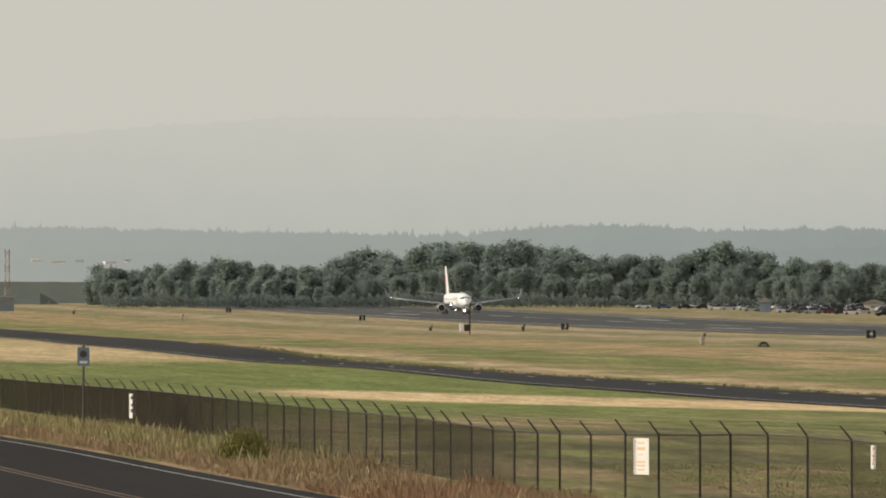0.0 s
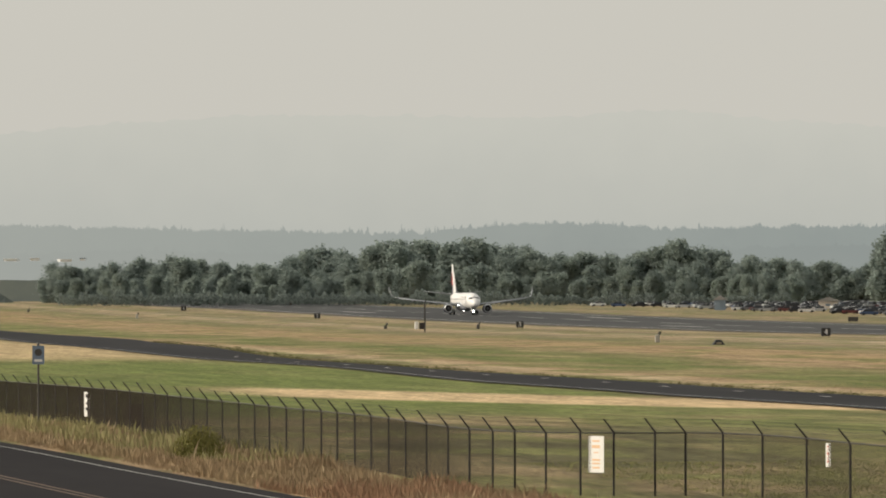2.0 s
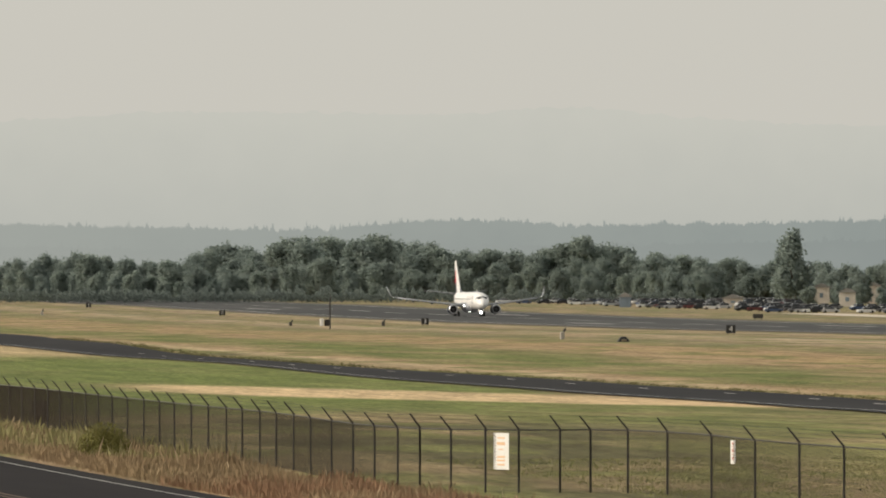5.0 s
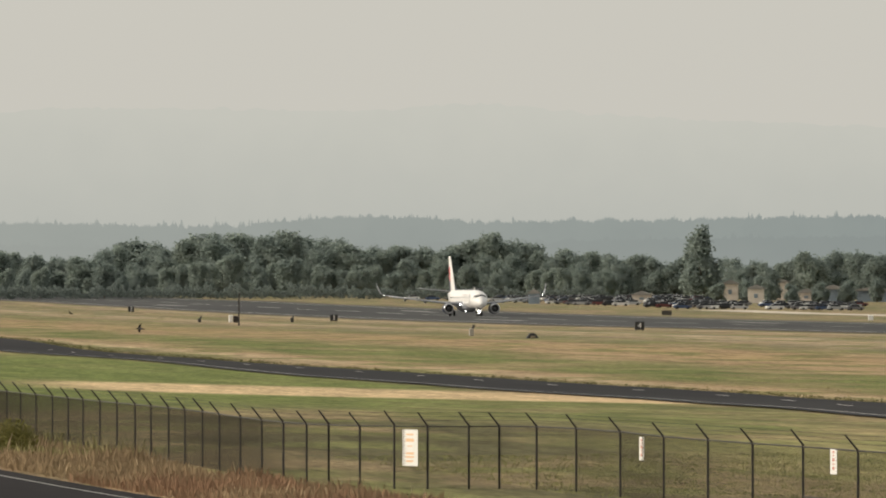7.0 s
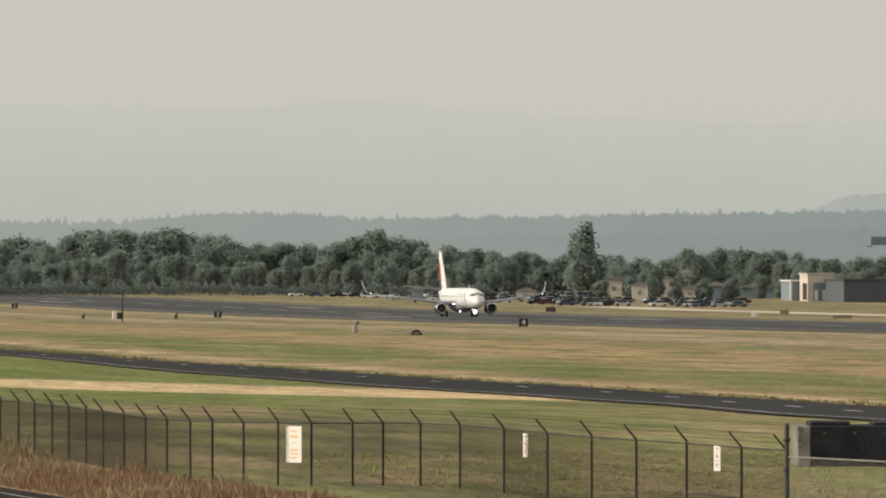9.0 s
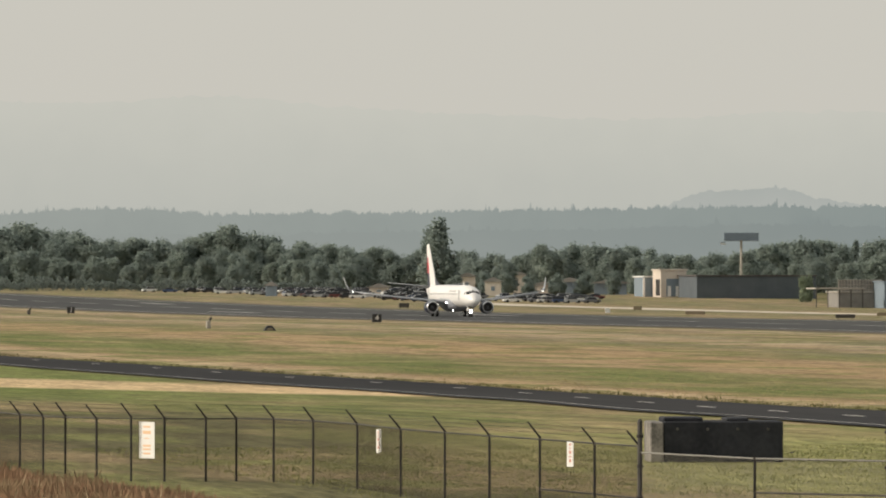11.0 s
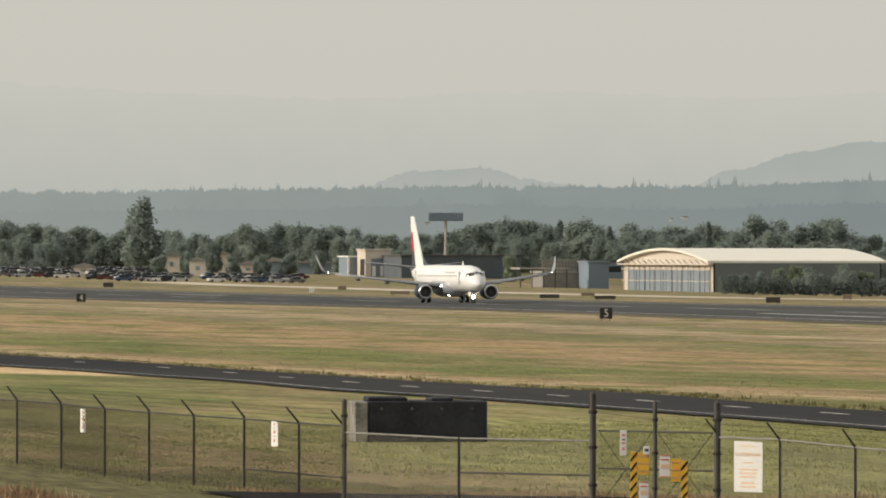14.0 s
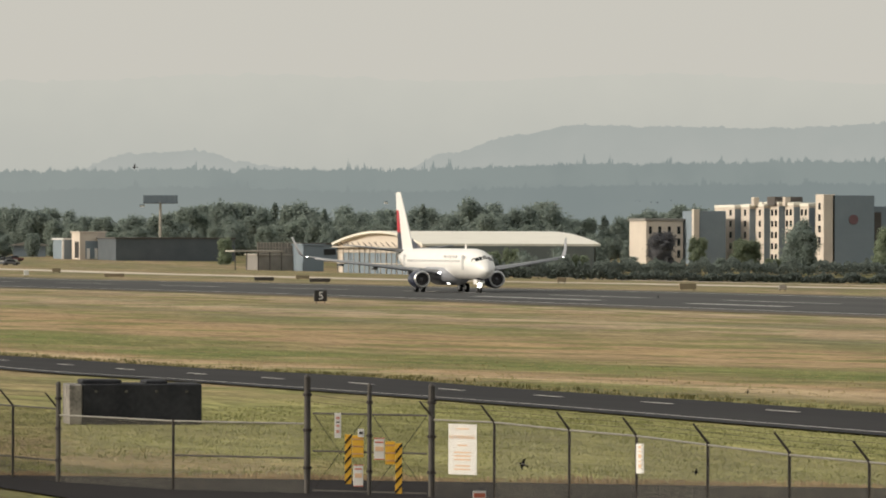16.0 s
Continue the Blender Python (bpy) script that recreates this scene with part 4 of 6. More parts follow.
board("restricted_area_sign", 2251, 2.12, 0.23, 0.62, "narrow white fence sign with orange print", "sign", -45, [(z, w, h, M_ORANGE) for z, w, h, m in narrow], group="fence signs")
board("restricted_area_sign", -550, 1.12, 0.4, 1.14, "tall narrow white sign with grey print on the fence", "sign", -45, [(0.95, 0.18, 0.16, M_BLACK), (0.62, 0.16, 0.1, M_STEEL), (0.35, 0.18, 0.14, M_BLACK)], group="fence signs")
# on the gate
board("gate_sign", 1716, 2.43, 0.15, 0.57, "narrow white gate sign with dark red print", "sign", 0, [(0.46, 0.08, 0.06, M_PINK), (0.36, 0.07, 0.03, M_STEEL), (0.28, 0.08, 0.05, M_PINK), (0.15, 0.07, 0.07, M_PINK)], group="gate signs")
board("gate_sign", 1752.5, 1.34, 0.22, 0.5, "white gate notice with red border and print", "sign", 0, [(0.4, 0.16, 0.03, M_RED), (0.25, 0.16, 0.1, M_ORANGE)], frame_col=M_RED, group="gate signs", off=0.16)
board("gate_sign", 1789.5, 1.96, 0.24, 0.5, "white gate notice with red border and print", "sign", 0, [(0.4, 0.18, 0.03, M_RED), (0.25, 0.18, 0.1, M_ORANGE)], frame_col=M_RED, group="gate signs", off=0.16)
board("gate_tag", 1757, 2.46, 0.14, 0.19, "small pale metal tag on the gate", "tag", 0, [(0.1, 0.09, 0.06, M_STEEL)], group="gate signs")
board("gate_sign", 1967, 0.98, 0.3, 0.36, "white notice with orange heading on the fence", "sign", 12, [(0.26, 0.26, 0.1, M_RED)], group="gate signs")


def hazard(b, z0, w, h, striped, label):
    p = facing(b, 0, 0.14)
    a = math.degrees(math.atan2(p.x, p.y))
    t = empty("hazard_board", pose(p.x, p.y, z0, 0, 0, -a), label, "hazard marker", "gate hazard boards")
    part("plate", box((0, 0, h / 2), (w, 0.02, h), 0.004), M_HAZARD, t)
    n = int(h / 0.2) if striped else 3
    for k in range(n):
        z = (k + 0.5) * h / n
        bm = bmesh.new()
        sl = 0.09 if striped else 0.0
        bh = 0.075 if striped else 0.03
        vs = [bm.verts.new((sx * w / 2, -0.014, z + sx * sl + dz)) for sx, dz in ((-1, -bh / 2), (1, -bh / 2), (1, bh / 2), (-1, bh / 2))]
        bm.faces.new(vs)
        bmesh.ops.solidify(bm, geom=bm.faces[:], thickness=0.004)
        part("stripe", bm, M_BLACK if striped else M_ORANGE, t)
    return t


hazard(1734.5, 1.39, 0.15, 1.13, True, "yellow and black striped upright hazard board")
hazard(1751.5, 2.0, 0.26, 0.5, False, "yellow ribbed hazard panel on the gate")
hazard(1809, 1.86, 0.22, 0.52, False, "yellow ribbed hazard panel on the gate")
hazard(1824, 1.2, 0.15, 1.14, True, "yellow and black striped upright hazard board")


def post_sign():
    x, y = polar(-53.0, 312)
    g = gz(x, y)
    a = math.degrees(math.atan2(x, y))
    t = empty("road_sign", pose(x, y, g, 0, 0, -a), "grey and blue road sign seen on a thin steel pole", "road sign")
    part("pole", rod((0, 0, -0.3), (0, 0, 3.75), 0.05, seg=8), M_STEEL, t)
    m = mat("sign_blue", (0.14, 0.19, 0.27), 0.5, col2=(0.2, 0.25, 0.32), scale=3)
    pl = part("plate", box((0, -0.06, 3.3), (0.55, 0.02, 0.86), 0.02), m, t, "blue-grey sign plate")
    part("symbol", rod((0, -0.076, 3.42), (0, -0.07, 3.42), 0.17, seg=16), M_STEEL, pl, "dark round symbol")
    part("print_bar", box((0, -0.074, 3.05), (0.36, 0.006, 0.11)), M_SIGNW, pl)
    part("finial", rod((0, 0, 3.75), (0, 0, 3.88), 0.09, seg=8, r2=0.02), M_STEEL, t)


post_sign()


# ---- sooty concrete block behind the fence ----
M_STAINED = mat("stained_concrete", (0.26, 0.24, 0.215), 0.9, col2=(0.09, 0.085, 0.08), scale=1.6, spread=0.3, bump=0.02)


def soot_block():
    x, y = polar(1350 / 12, 214)
    a = math.degrees(math.atan2(x, y))
    t = empty("concrete_block", pose(x, y, gz(x, y), 0, 0, -a + 5), "soot-blackened concrete block with a bare grey end", "concrete block")
    part("body", box((0.25, 0, 0.64), (3.75, 2.4, 1.3), 0.04), M_SOOT, t, "black sooty concrete body")
    part("end_wall", box((-1.85, 0.0, 0.63), (0.42, 2.45, 1.28), 0.04), M_STAINED, t, "stained grey concrete end")
    part("lid", box((-1.0, 0, 1.34), (1.25, 1.9, 0.14), 0.04), M_SOOT, t)
    part("lid", box((0.72, 0, 1.33), (0.7, 1.9, 0.12), 0.04), M_SOOT, t)
    for k in range(4):
        part("bolt", rod((-1.2 + k * 0.95, -1.2, 1.05), (-1.2 + k * 0.95, -1.25, 1.05), 0.05, seg=8), M_STEEL, t)


soot_block()
M_BROWN = mat("brown_corrugated", (0.27, 0.255, 0.235), 0.8, col2=(0.19, 0.18, 0.168), scale=0.5, stretch=(1, 8, 1))
M_DARKBROWN = mat("dark_brown_paint", (0.06, 0.042, 0.034), 0.8, col2=(0.042, 0.03, 0.025), scale=1.0)
x, y = polar(-466 / 12, 306)
t = empty("utility_box", pose(x, y, gz(x, y), 0, 0, -6), "dark brown utility box behind the fence", "utility box")
part("body", box((0, 0, 0.5), (0.78, 0.5, 1.06), 0.03), M_DARKBROWN, t)
part("lid", box((0, 0, 1.06), (0.84, 0.56, 0.06), 0.02), M_DARKSTEEL, t)


# ---- runway distance boards and other airfield furniture ----
def distance_board(y, text):
    t = empty("distance_board", pose(194, y, gz(194, y)), "black runway distance board with a white numeral", "airfield sign", "distance boards")
    part("panel", box((0, 0, 0.82), (1.35, 0.3, 1.15), 0.04), M_BLACK, t, "black panel")
    for dx in (-0.45, 0.45):
        part("leg", rod((dx, 0, -0.2), (dx, 0, 0.3), 0.05, seg=6), M_STEEL, t)
    words(text, 1.15, pose(0, -0.17, 0.8, 90, 0, 0), M_SIGNW, t, "white painted numeral")


for y, n in ((674, "5"), (943, "4"), (1219, "3"), (1508, "2"), (1785, "1")):
    distance_board(y, n)
M_TAN = mat("sign_back_tan", (0.3, 0.24, 0.16), 0.8, col2=(0.22, 0.18, 0.12), scale=1.0)
M_DARKTAN = mat("sign_dark", (0.05, 0.045, 0.04), 0.7, col2=(0.08, 0.07, 0.06), scale=1.0)


def guidance_sign(x, y, w, h, m, label):
    t = empty("guidance_sign", pose(x, y, gz(x, y)), label, "airfield sign", "guidance signs")
    part("panel", box((0, 0, 0.25 + h / 2), (w, 0.3, h), 0.04), m, t)
    for dx in (-w * 0.35, w * 0.35):
        part("leg", rod((dx, 0, -0.2), (dx, 0, 0.3), 0.05, seg=6), M_STEEL, t)


for x, y, w, h, m, l in ((288, 1372, 2.1, 0.95, M_DARKTAN, "dark guidance sign beside the runway"), (288, 1001, 3.3, 0.55, M_DARKTAN, "low dark guidance sign beside the runway"), (287, 912, 2.1, 0.8, M_DARKTAN, "dark guidance sign beside the runway"),
                         (290, 1040, 3.2, 0.6, M_DARKTAN, "long dark guidance sign beside the runway"), (287, 826, 2.3, 0.8, M_TAN, "tan back of a guidance sign"), (318, 1116, 2.4, 0.6, M_TAN, "tan back of a guidance sign"),
                         (296, 1160, 3.6, 0.6, M_TAN, "tan low guidance sign"), (288, 752, 1.2, 0.75, M_SIGNW, "small white guidance sign"), (330, 1010, 1.5, 0.7, M_TAN, "tan back of a guidance sign"),
                         (320, 1300, 1.7, 0.8, M_TAN, "tan back of a guidance sign"), (288, 826, 1.0, 0.6, M_CONC, "pale small guidance sign"), (290, 1201, 0.9, 0.9, M_SIGNW, "small white marker box beside the runway")):
    guidance_sign(x if l[0] != "p" else 300, y, w, h, m, l)


def marker(x, y, h, kind):
    t = empty("runway_instrument", pose(x, y, gz(x, y)), "pale instrument post with a small head on the airfield" if kind else "grey instrument post on the airfield", "instrument post", "instrument posts")
    part("base", box((0, 0, h * 0.35), (0.55, 0.5, h * 0.7), 0.06), M_CONC if kind else M_STEEL, t)
    part("head", rod((0.15, 0, h * 0.68), (0.35, 0, h), 0.12, seg=8, r2=0.2), M_STEEL, t)
    part("mast", rod((0.3, 0, h * 0.9), (0.55, 0, h * 1.25), 0.03, seg=6), M_STEEL, t)


for x, y, h, k in ((153, 850, 1.35, 1), (170, 1224, 1.0, 0), (186, 1217, 1.2, 0), (158, 1553, 1.3, 1), (152, 1775, 1.1, 0)):
    marker(x, y, h, k)
t = empty("marker_cone", pose(152, 803, gz(152, 803)), "low dark tent-shaped marker with a pale opening", "marker")
part("roof", loft([[(-0.75, -0.5, 0), (0.75, -0.5, 0), (0.75, 0.5, 0), (-0.75, 0.5, 0)], [(-0.3, -0.3, 0.62), (0.3, -0.3, 0.62), (0.3, 0.3, 0.62), (-0.3, 0.3, 0.62)]]), M_BLACK, t, "black sloping cover")
part("opening", box((0, -0.46, 0.2), (0.6, 0.1, 0.22), 0.02), M_TAN, t, "pale opening")
t = empty("equipment_boxes", pose(173.5, 1206, gz(173, 1206)), "white cabinet and dark cabinet side by side", "cabinet")
part("white_cabinet", box((-0.35, 0, 0.75), (0.65, 0.6, 1.3), 0.05), M_SIGNW, t)
part("dark_cabinet", box((0.6, 0, 0.65), (0.8, 0.6, 1.2), 0.05), M_DARKSTEEL, t)
t = empty("mast", pose(163.5, 1129, gz(163, 1129)), "thin dark mast standing in the grass", "mast")
part("pole", rod((0, 0, -0.3), (0, 0, 5.1), 0.12, seg=8), M_DARKSTEEL, t)
part("head", rod((0, 0, 5.1), (0.25, 0, 5.5), 0.1, seg=6), M_DARKSTEEL, t)


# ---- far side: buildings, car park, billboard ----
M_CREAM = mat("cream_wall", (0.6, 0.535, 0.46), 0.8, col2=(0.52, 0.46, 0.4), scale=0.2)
# blue-grey carries haze, and on the hotel the shade of its unlit faces
M_HAZEGREY = mat("grey_wall", (0.2, 0.245, 0.285), 0.8, col2=(0.17, 0.212, 0.25), scale=0.2)
M_DARKWALL = mat("dark_wall", (0.1, 0.115, 0.13), 0.8, col2=(0.075, 0.09, 0.102), scale=0.3)
M_ROOF = mat("pale_metal_roof", (0.8, 0.77, 0.68), 0.5, col2=(0.7, 0.67, 0.59), scale=0.15, stretch=(1, 6, 1))
M_DARKROOF = mat("dark_roof", (0.1, 0.09, 0.085), 0.8, col2=(0.07, 0.065, 0.06), scale=0.3)


def hangar():
    """Shallow-arched hangar: the arch runs along y, the barrel along x."""
    x0, y0, L, S, eave, crest = 437.5, 1434, 39, 72, 6.5, 9.3
    b = empty("hangar", pose(x0, y0, gz(x0, y0)), "large arched hangar with pale curved metal roof", "hangar")
    n = 18

    def arc(k):
        u = k / n
        return S * u, eave + (crest - eave) * math.sin(math.pi * u) ** 0.9

    part("side_wall", box((L / 2, 0.15, eave / 2 - 1), (L, 0.3, eave + 2)), mat("grey_green_cladding", (0.15, 0.17, 0.165), 0.7, col2=(0.12, 0.138, 0.136), scale=0.4), b, "dull grey-green clad side wall")
    part("back_wall", box((L / 2, S - 0.15, eave / 2 - 1), (L, 0.3, eave + 2)), M_HAZEGREY, b)
    v = [(0, S, 0), (0, 0, 0)] + [(0, *arc(k)) for k in range(n + 1)]
    for nm, xx in (("front_wall", 0.0), ("rear_wall", L - 0.3)):
        bm = bmesh.new()
        bm.faces.new([bm.verts.new((xx, p[1], p[2])) for p in v])
        r = bmesh.ops.extrude_face_region(bm, geom=bm.faces[:])
        bmesh.ops.translate(bm, vec=(0.3, 0, 0), verts=[e for e in r["geom"] if isinstance(e, bmesh.types.BMVert)])
        part(nm, bm, M_CREAM, b, "cream gable wall")
    rings = []
    for k in range(n + 1):
        yy, zz = arc(k)
        rings.append([(-1.4, yy, zz), (L + 1.2, yy, zz), (L + 1.2, yy, zz + 0.5), (-1.4, yy, zz + 0.5)])
    part("roof", loft(rings), M_ROOF, b, "pale curved metal roof")
    for k in range(9):
        part("door_panel", box((-0.12, 6 + k * 7.2, 2.4), (0.2, 6.6, 4.8), 0.03), M_HAZEGREY, b, "tall sliding hangar door panel")
    for k in range(17):
        part("wall_rib", box((-0.3, 1.5 + k * 4.3, 2.9), (0.2, 0.22, 6.0)), M_CONC, b, "grey steel rib")
    for k in range(15):
        part("strut", rod((-0.4, 4 + k * 4.6, 6.0), (-1.2, 5.6 + k * 4.6, 7.2), 0.1, seg=5), M_DARKROOF, b)
    for zz in (2.4, 5.0):
        part("girt", box((-0.42, S / 2, zz), (0.14, S - 2, 0.16)), M_CREAM, b)
    part("fascia", box((-0.75, S / 2, 6.15), (1.2, S, 0.25)), M_CREAM, b, "cream ledge over the doors")
    for k in range(7):
        part("roof_vent", box((3.5 + k * 5.4, S * 0.3, crest * 0.93 + 0.3), (0.9, 2.0, 0.5), 0.05), M_DARKROOF, b)


hangar()


def shed(name, mrad, d, w, dep, h, wall, roof, label, category="building", windows=0, turn=0.0):
    """A plain low building, square to the runway."""
    x, y = polar(mrad, d)
    z = gz(x, y)
    b = empty(name, pose(x, y, z, 0, 0, turn), label, category, "buildings beyond the runway")
    part("wall", box((0, 0, h / 2 - 0.5), (w, dep, h + 1), 0.05), wall, b)
    part("roof", box((0, 0, h + 0.2), (w + 0.6, dep + 0.6, 0.4), 0.05), roof, b)
    for k in range(windows):
        xx = -w / 2 + (k + 0.5) * w / windows
        part("window", box((xx, -dep / 2 - 0.02, h * 0.55), (w / windows * 0.5, 0.1, h * 0.35)), M_GLASS, b)
        part("window", box((-w / 2 - 0.02, -dep / 2 + (k + 0.5) * dep / windows, h * 0.55), (0.1, dep / windows * 0.5, h * 0.35)), M_GLASS, b)
    return b


# gatehouse-like white block with canopy, then the long low hall
b = shed("white_block", 106.2, 1840, 7.2, 9, 7.2, M_CREAM, M_CREAM, "cream block with dark openings by the hall")
# flat sheets on the walls: black and grey paint the shade inside openings
part("opening", box((-3.62, -1.5, 2.6), (0.12, 4.5, 4.4)), M_BLACK, b, "black sheet standing for the dark inside of a doorway")
part("opening", box((0.2, -4.52, 2.6), (4.4, 0.12, 4.8)), M_HAZEGREY, b, "grey sheet standing for a shaded recess")
for xx in (-1.2, 1.0):
    part("door", box((xx, -4.62, 1.6), (0.9, 0.1, 2.8)), M_WHITE, b, "white door")
b = shed("canopy_building", 103.2, 1850, 5.5, 12, 5.2, M_HAZEGREY, M_WHITE, "low grey canopy building")
part("column", box((-3.0, -6.2, 2.5), (0.5, 0.5, 5.0)), M_WHITE, b)
shed("long_hall", 117.6, 1830, 33, 20, 5.8, M_DARKWALL, M_DARKROOF, "long low dark hall")
shed("grey_store", 138.3, 1600, 5.0, 12, 6.0, M_HAZEGREY, M_HAZEGREY, "grey-blue store beside the hangar")
b = shed("brown_store", 133.4, 1606, 10.6, 10, 3.5, M_BROWN, M_CONC, "brown store under a steel screen")
for k in range(15):
    part("screen_post", box((-5.2 + k * 0.74, -4.9, 5.2), (0.14, 0.14, 3.0)), M_CONC, b)
for zz in (4.2, 5.4, 6.5):
    part("screen_rail", box((0, -4.9, zz), (10.6, 0.1, 0.12)), M_CONC, b)
part("screen_sheet", box((0, -4.6, 5.2), (10.6, 0.08, 2.6)), M_BROWN, b, "grey-brown sheeting behind the posts")
x, y = polar(130.6, 1588)
b = empty("open_canopy", pose(x, y, gz(x, y)), "low open canopy on thin posts", "canopy", "buildings beyond the runway")
part("roof", box((0, 0, 4.5), (12, 8, 0.4), 0.05), M_CONC, b)
for k in range(5):
    part("post", box((-5.6 + k * 2.8, -3.6, 2.1), (0.22, 0.22, 4.6)), M_DARKROOF, b)
shed("low_terminal", 150, 1850, 60, 18, 4.5, M_HAZEGREY, M_DARKROOF, "low grey building behind the hangar", windows=8)
# small houses beyond the car park
for mr, d, w, dep, h, wall, lab in ((80.2, 1850, 3.3, 5, 5.0, M_CREAM, "small cream gate building"), (83.6, 1990, 4, 7, 6.6, M_CREAM, "cream building among the trees"), (76.4, 1990, 3.5, 6, 6.0, M_CREAM, "cream house behind trees"),
                                     (87.6, 1900, 4, 6, 3.2, M_CREAM, "low cream house among trees"), (86.0, 2150, 2.5, 3, 11.5, M_CREAM, "distant pale building above the trees"), (63.4, 1870, 4, 6, 2.6, M_CREAM, "small cream hut by the car park"),
                                     (91.5, 1900, 5, 9, 4.5, M_HAZEGREY, "low grey house among trees"), (47.5, 1820, 2.2, 4, 3.6, M_HAZEGREY, "small grey hut beside the runway"), (97.5, 1900, 7, 9, 4, M_HAZEGREY, "low grey house among trees")):
    x, y = polar(mr, d)
    b = empty("house", pose(x, y, gz(x, y), 0, 0, -14), lab, "house", "buildings beyond the runway")
    h *= 0.8
    part("wall", box((0, 0, h / 2 - 0.5), (w * 1.3, dep, h + 1), 0.05), wall, b)
    part("roof", loft([[(-w * 0.8, yy, h), (0, yy, h + 1.1), (w * 0.8, yy, h), (w * 0.8, yy, h - 0.15), (-w * 0.8, yy, h - 0.15)] for yy in (-dep * 0.56, dep * 0.56)]), M_BROWN, b, "low brown pitched roof")
    part("window", box((0, -dep / 2 - 0.02, h * 0.5), (w * 0.3, 0.1, h * 0.28)), M_HAZEGREY, b)
    part("doorway", box((-w * 0.66, -dep * 0.15, h * 0.3), (0.1, 1.0, h * 0.6)), M_HAZEGREY, b)


def hotel():
    x0, y0 = polar(2417 / 12, 1825)
    g = gz(x0, y0)
    b = empty("hotel", pose(x0, y0, g), "five-storey cream hotel with stepped bays", "hotel")
    st, h = 6.75, 15.3
    for k in range(6):
        cx, cy = k * 1.75, -k * st
        hh = h + 0.06 * k + (0.0, 0.0, 0.1, 0.6, 0.3, 0.0)[k]
        bay = part("bay", box((cx + 3, cy + 8, hh / 2 - 1), (6, 16, hh + 2)), M_CREAM, b, "cream stepped bay")
        part("parapet", box((cx + 3, cy + 8, hh + 0.3), (6.3, 16.3, 0.7), 0.05), M_ROOF, bay)
        # grey sheet over the cream front paints it as the shaded face
        part("shade_panel", box((cx + 0.9, cy - 0.04, hh / 2 - 0.5), (1.7, 0.1, hh)), M_HAZEGREY, bay, "grey panel painting the bay's front as shaded")
        for f in range(5):
            for c in ((2.6,) if k < 3 else (1.5, 4.4)):
                win = part("window", box((cx - 0.03, cy + c + 0.6, 1.9 + f * 3.0), (0.14, 1.5, 1.6)), M_GLASS, bay)
    part("stair_tower", box((9.8, -43.5, 8.3), (3.2, 6.2, 20.6), 0.1), M_CREAM, b, "taller cream stair tower")
    for f in range(4):
        part("window", box((8.17, -43.6, 6.5 + f * 3.0), (0.12, 1.6, 1.7)), M_GLASS, b)
    # end wall and wing take the blue-grey as painted shade
    part("side_wall", box((16.6, -42, 8.2), (11.8, 9.2, 20.4), 0.1), M_HAZEGREY, b, "plain end wall, its shade put into the grey")
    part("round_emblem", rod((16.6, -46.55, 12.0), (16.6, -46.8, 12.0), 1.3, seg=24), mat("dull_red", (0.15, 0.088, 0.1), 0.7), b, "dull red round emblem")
    part("wing", box((32, -37, 6.8), (19.4, 10, 17.4), 0.1), M_HAZEGREY, b, "grey wing")
    for k in range(3):
        part("recess", box((25.0 + k * 5.5, -42.05, 7.0), (2.2, 0.2, 14)), M_DARKROOF, b, "flat dark strip for a window recess")
    part("roof_box", box((8.5, -16, 16.9), (8, 6, 2.4), 0.1), M_DARKROOF, b, "dark roof plant room")
    for xx, yy in ((7.0, -21.5), (3.0, -8)):
        part("chimney", box((xx, yy, 16.8), (1.6, 2.0, 2.4), 0.1), M_CREAM, b)
    x1, y1 = polar(2245 / 12, 1830)
    a = empty("annexe", pose(x1, y1, gz(x1, y1)), "three-storey cream annexe beside the hotel", "building")
    part("wall", box((5.4, 0, 5.0), (10.6, 14, 13), 0.1), M_CREAM, a)
    part("roof", box((5.4, 0, 11.8), (11.2, 14.6, 0.7), 0.1), M_BROWN, a)
    for f in range(3):
        for c in range(4):
            part("window", box((1.3 + c * 2.7, -7.03, 2.6 + f * 3.2), (0.85, 0.12, 2.0)), M_GLASS, a)
    x1, y1 = polar(2332 / 12, 1822)
    a = empty("grey_wing", pose(x1, y1, gz(x1, y1)), "linking wing of the hotel, its shade put into the grey", "building")
    part("wall", box((5.0, 0, 6.0), (7.5, 14, 16.6), 0.1), M_HAZEGREY, a)
    part("corner_pier", box((0.2, -6.8, 6.2), (1.6, 1.6, 17), 0.05), M_CREAM, a, "cream corner pier")


hotel()


def billboard():
    x, y = polar(1401 / 12, 1900)
    t = empty("billboard", pose(x, y, gz(x, y), 0, 0, -14), "dark grey billboard on a single tall pole", "billboard")
    part("pole", rod((0, 0, -1), (0, 0, 15.4), 0.42, seg=10, r2=0.36), M_CONC, t, "pale steel pole")
    p = part("panel", box((0, 0, 16.3), (9.7, 0.5, 2.2), 0.05), M_HAZEGREY, t, "grey back of the panel")
    for k in range(7):
        part("stay", box((-4.2 + k * 1.4, -0.32, 16.3), (0.1, 0.14, 2.2)), M_HAZEGREY, p)
    part("catwalk", box((0, -0.5, 15.1), (9.7, 0.7, 0.15)), M_STEEL, t)


billboard()


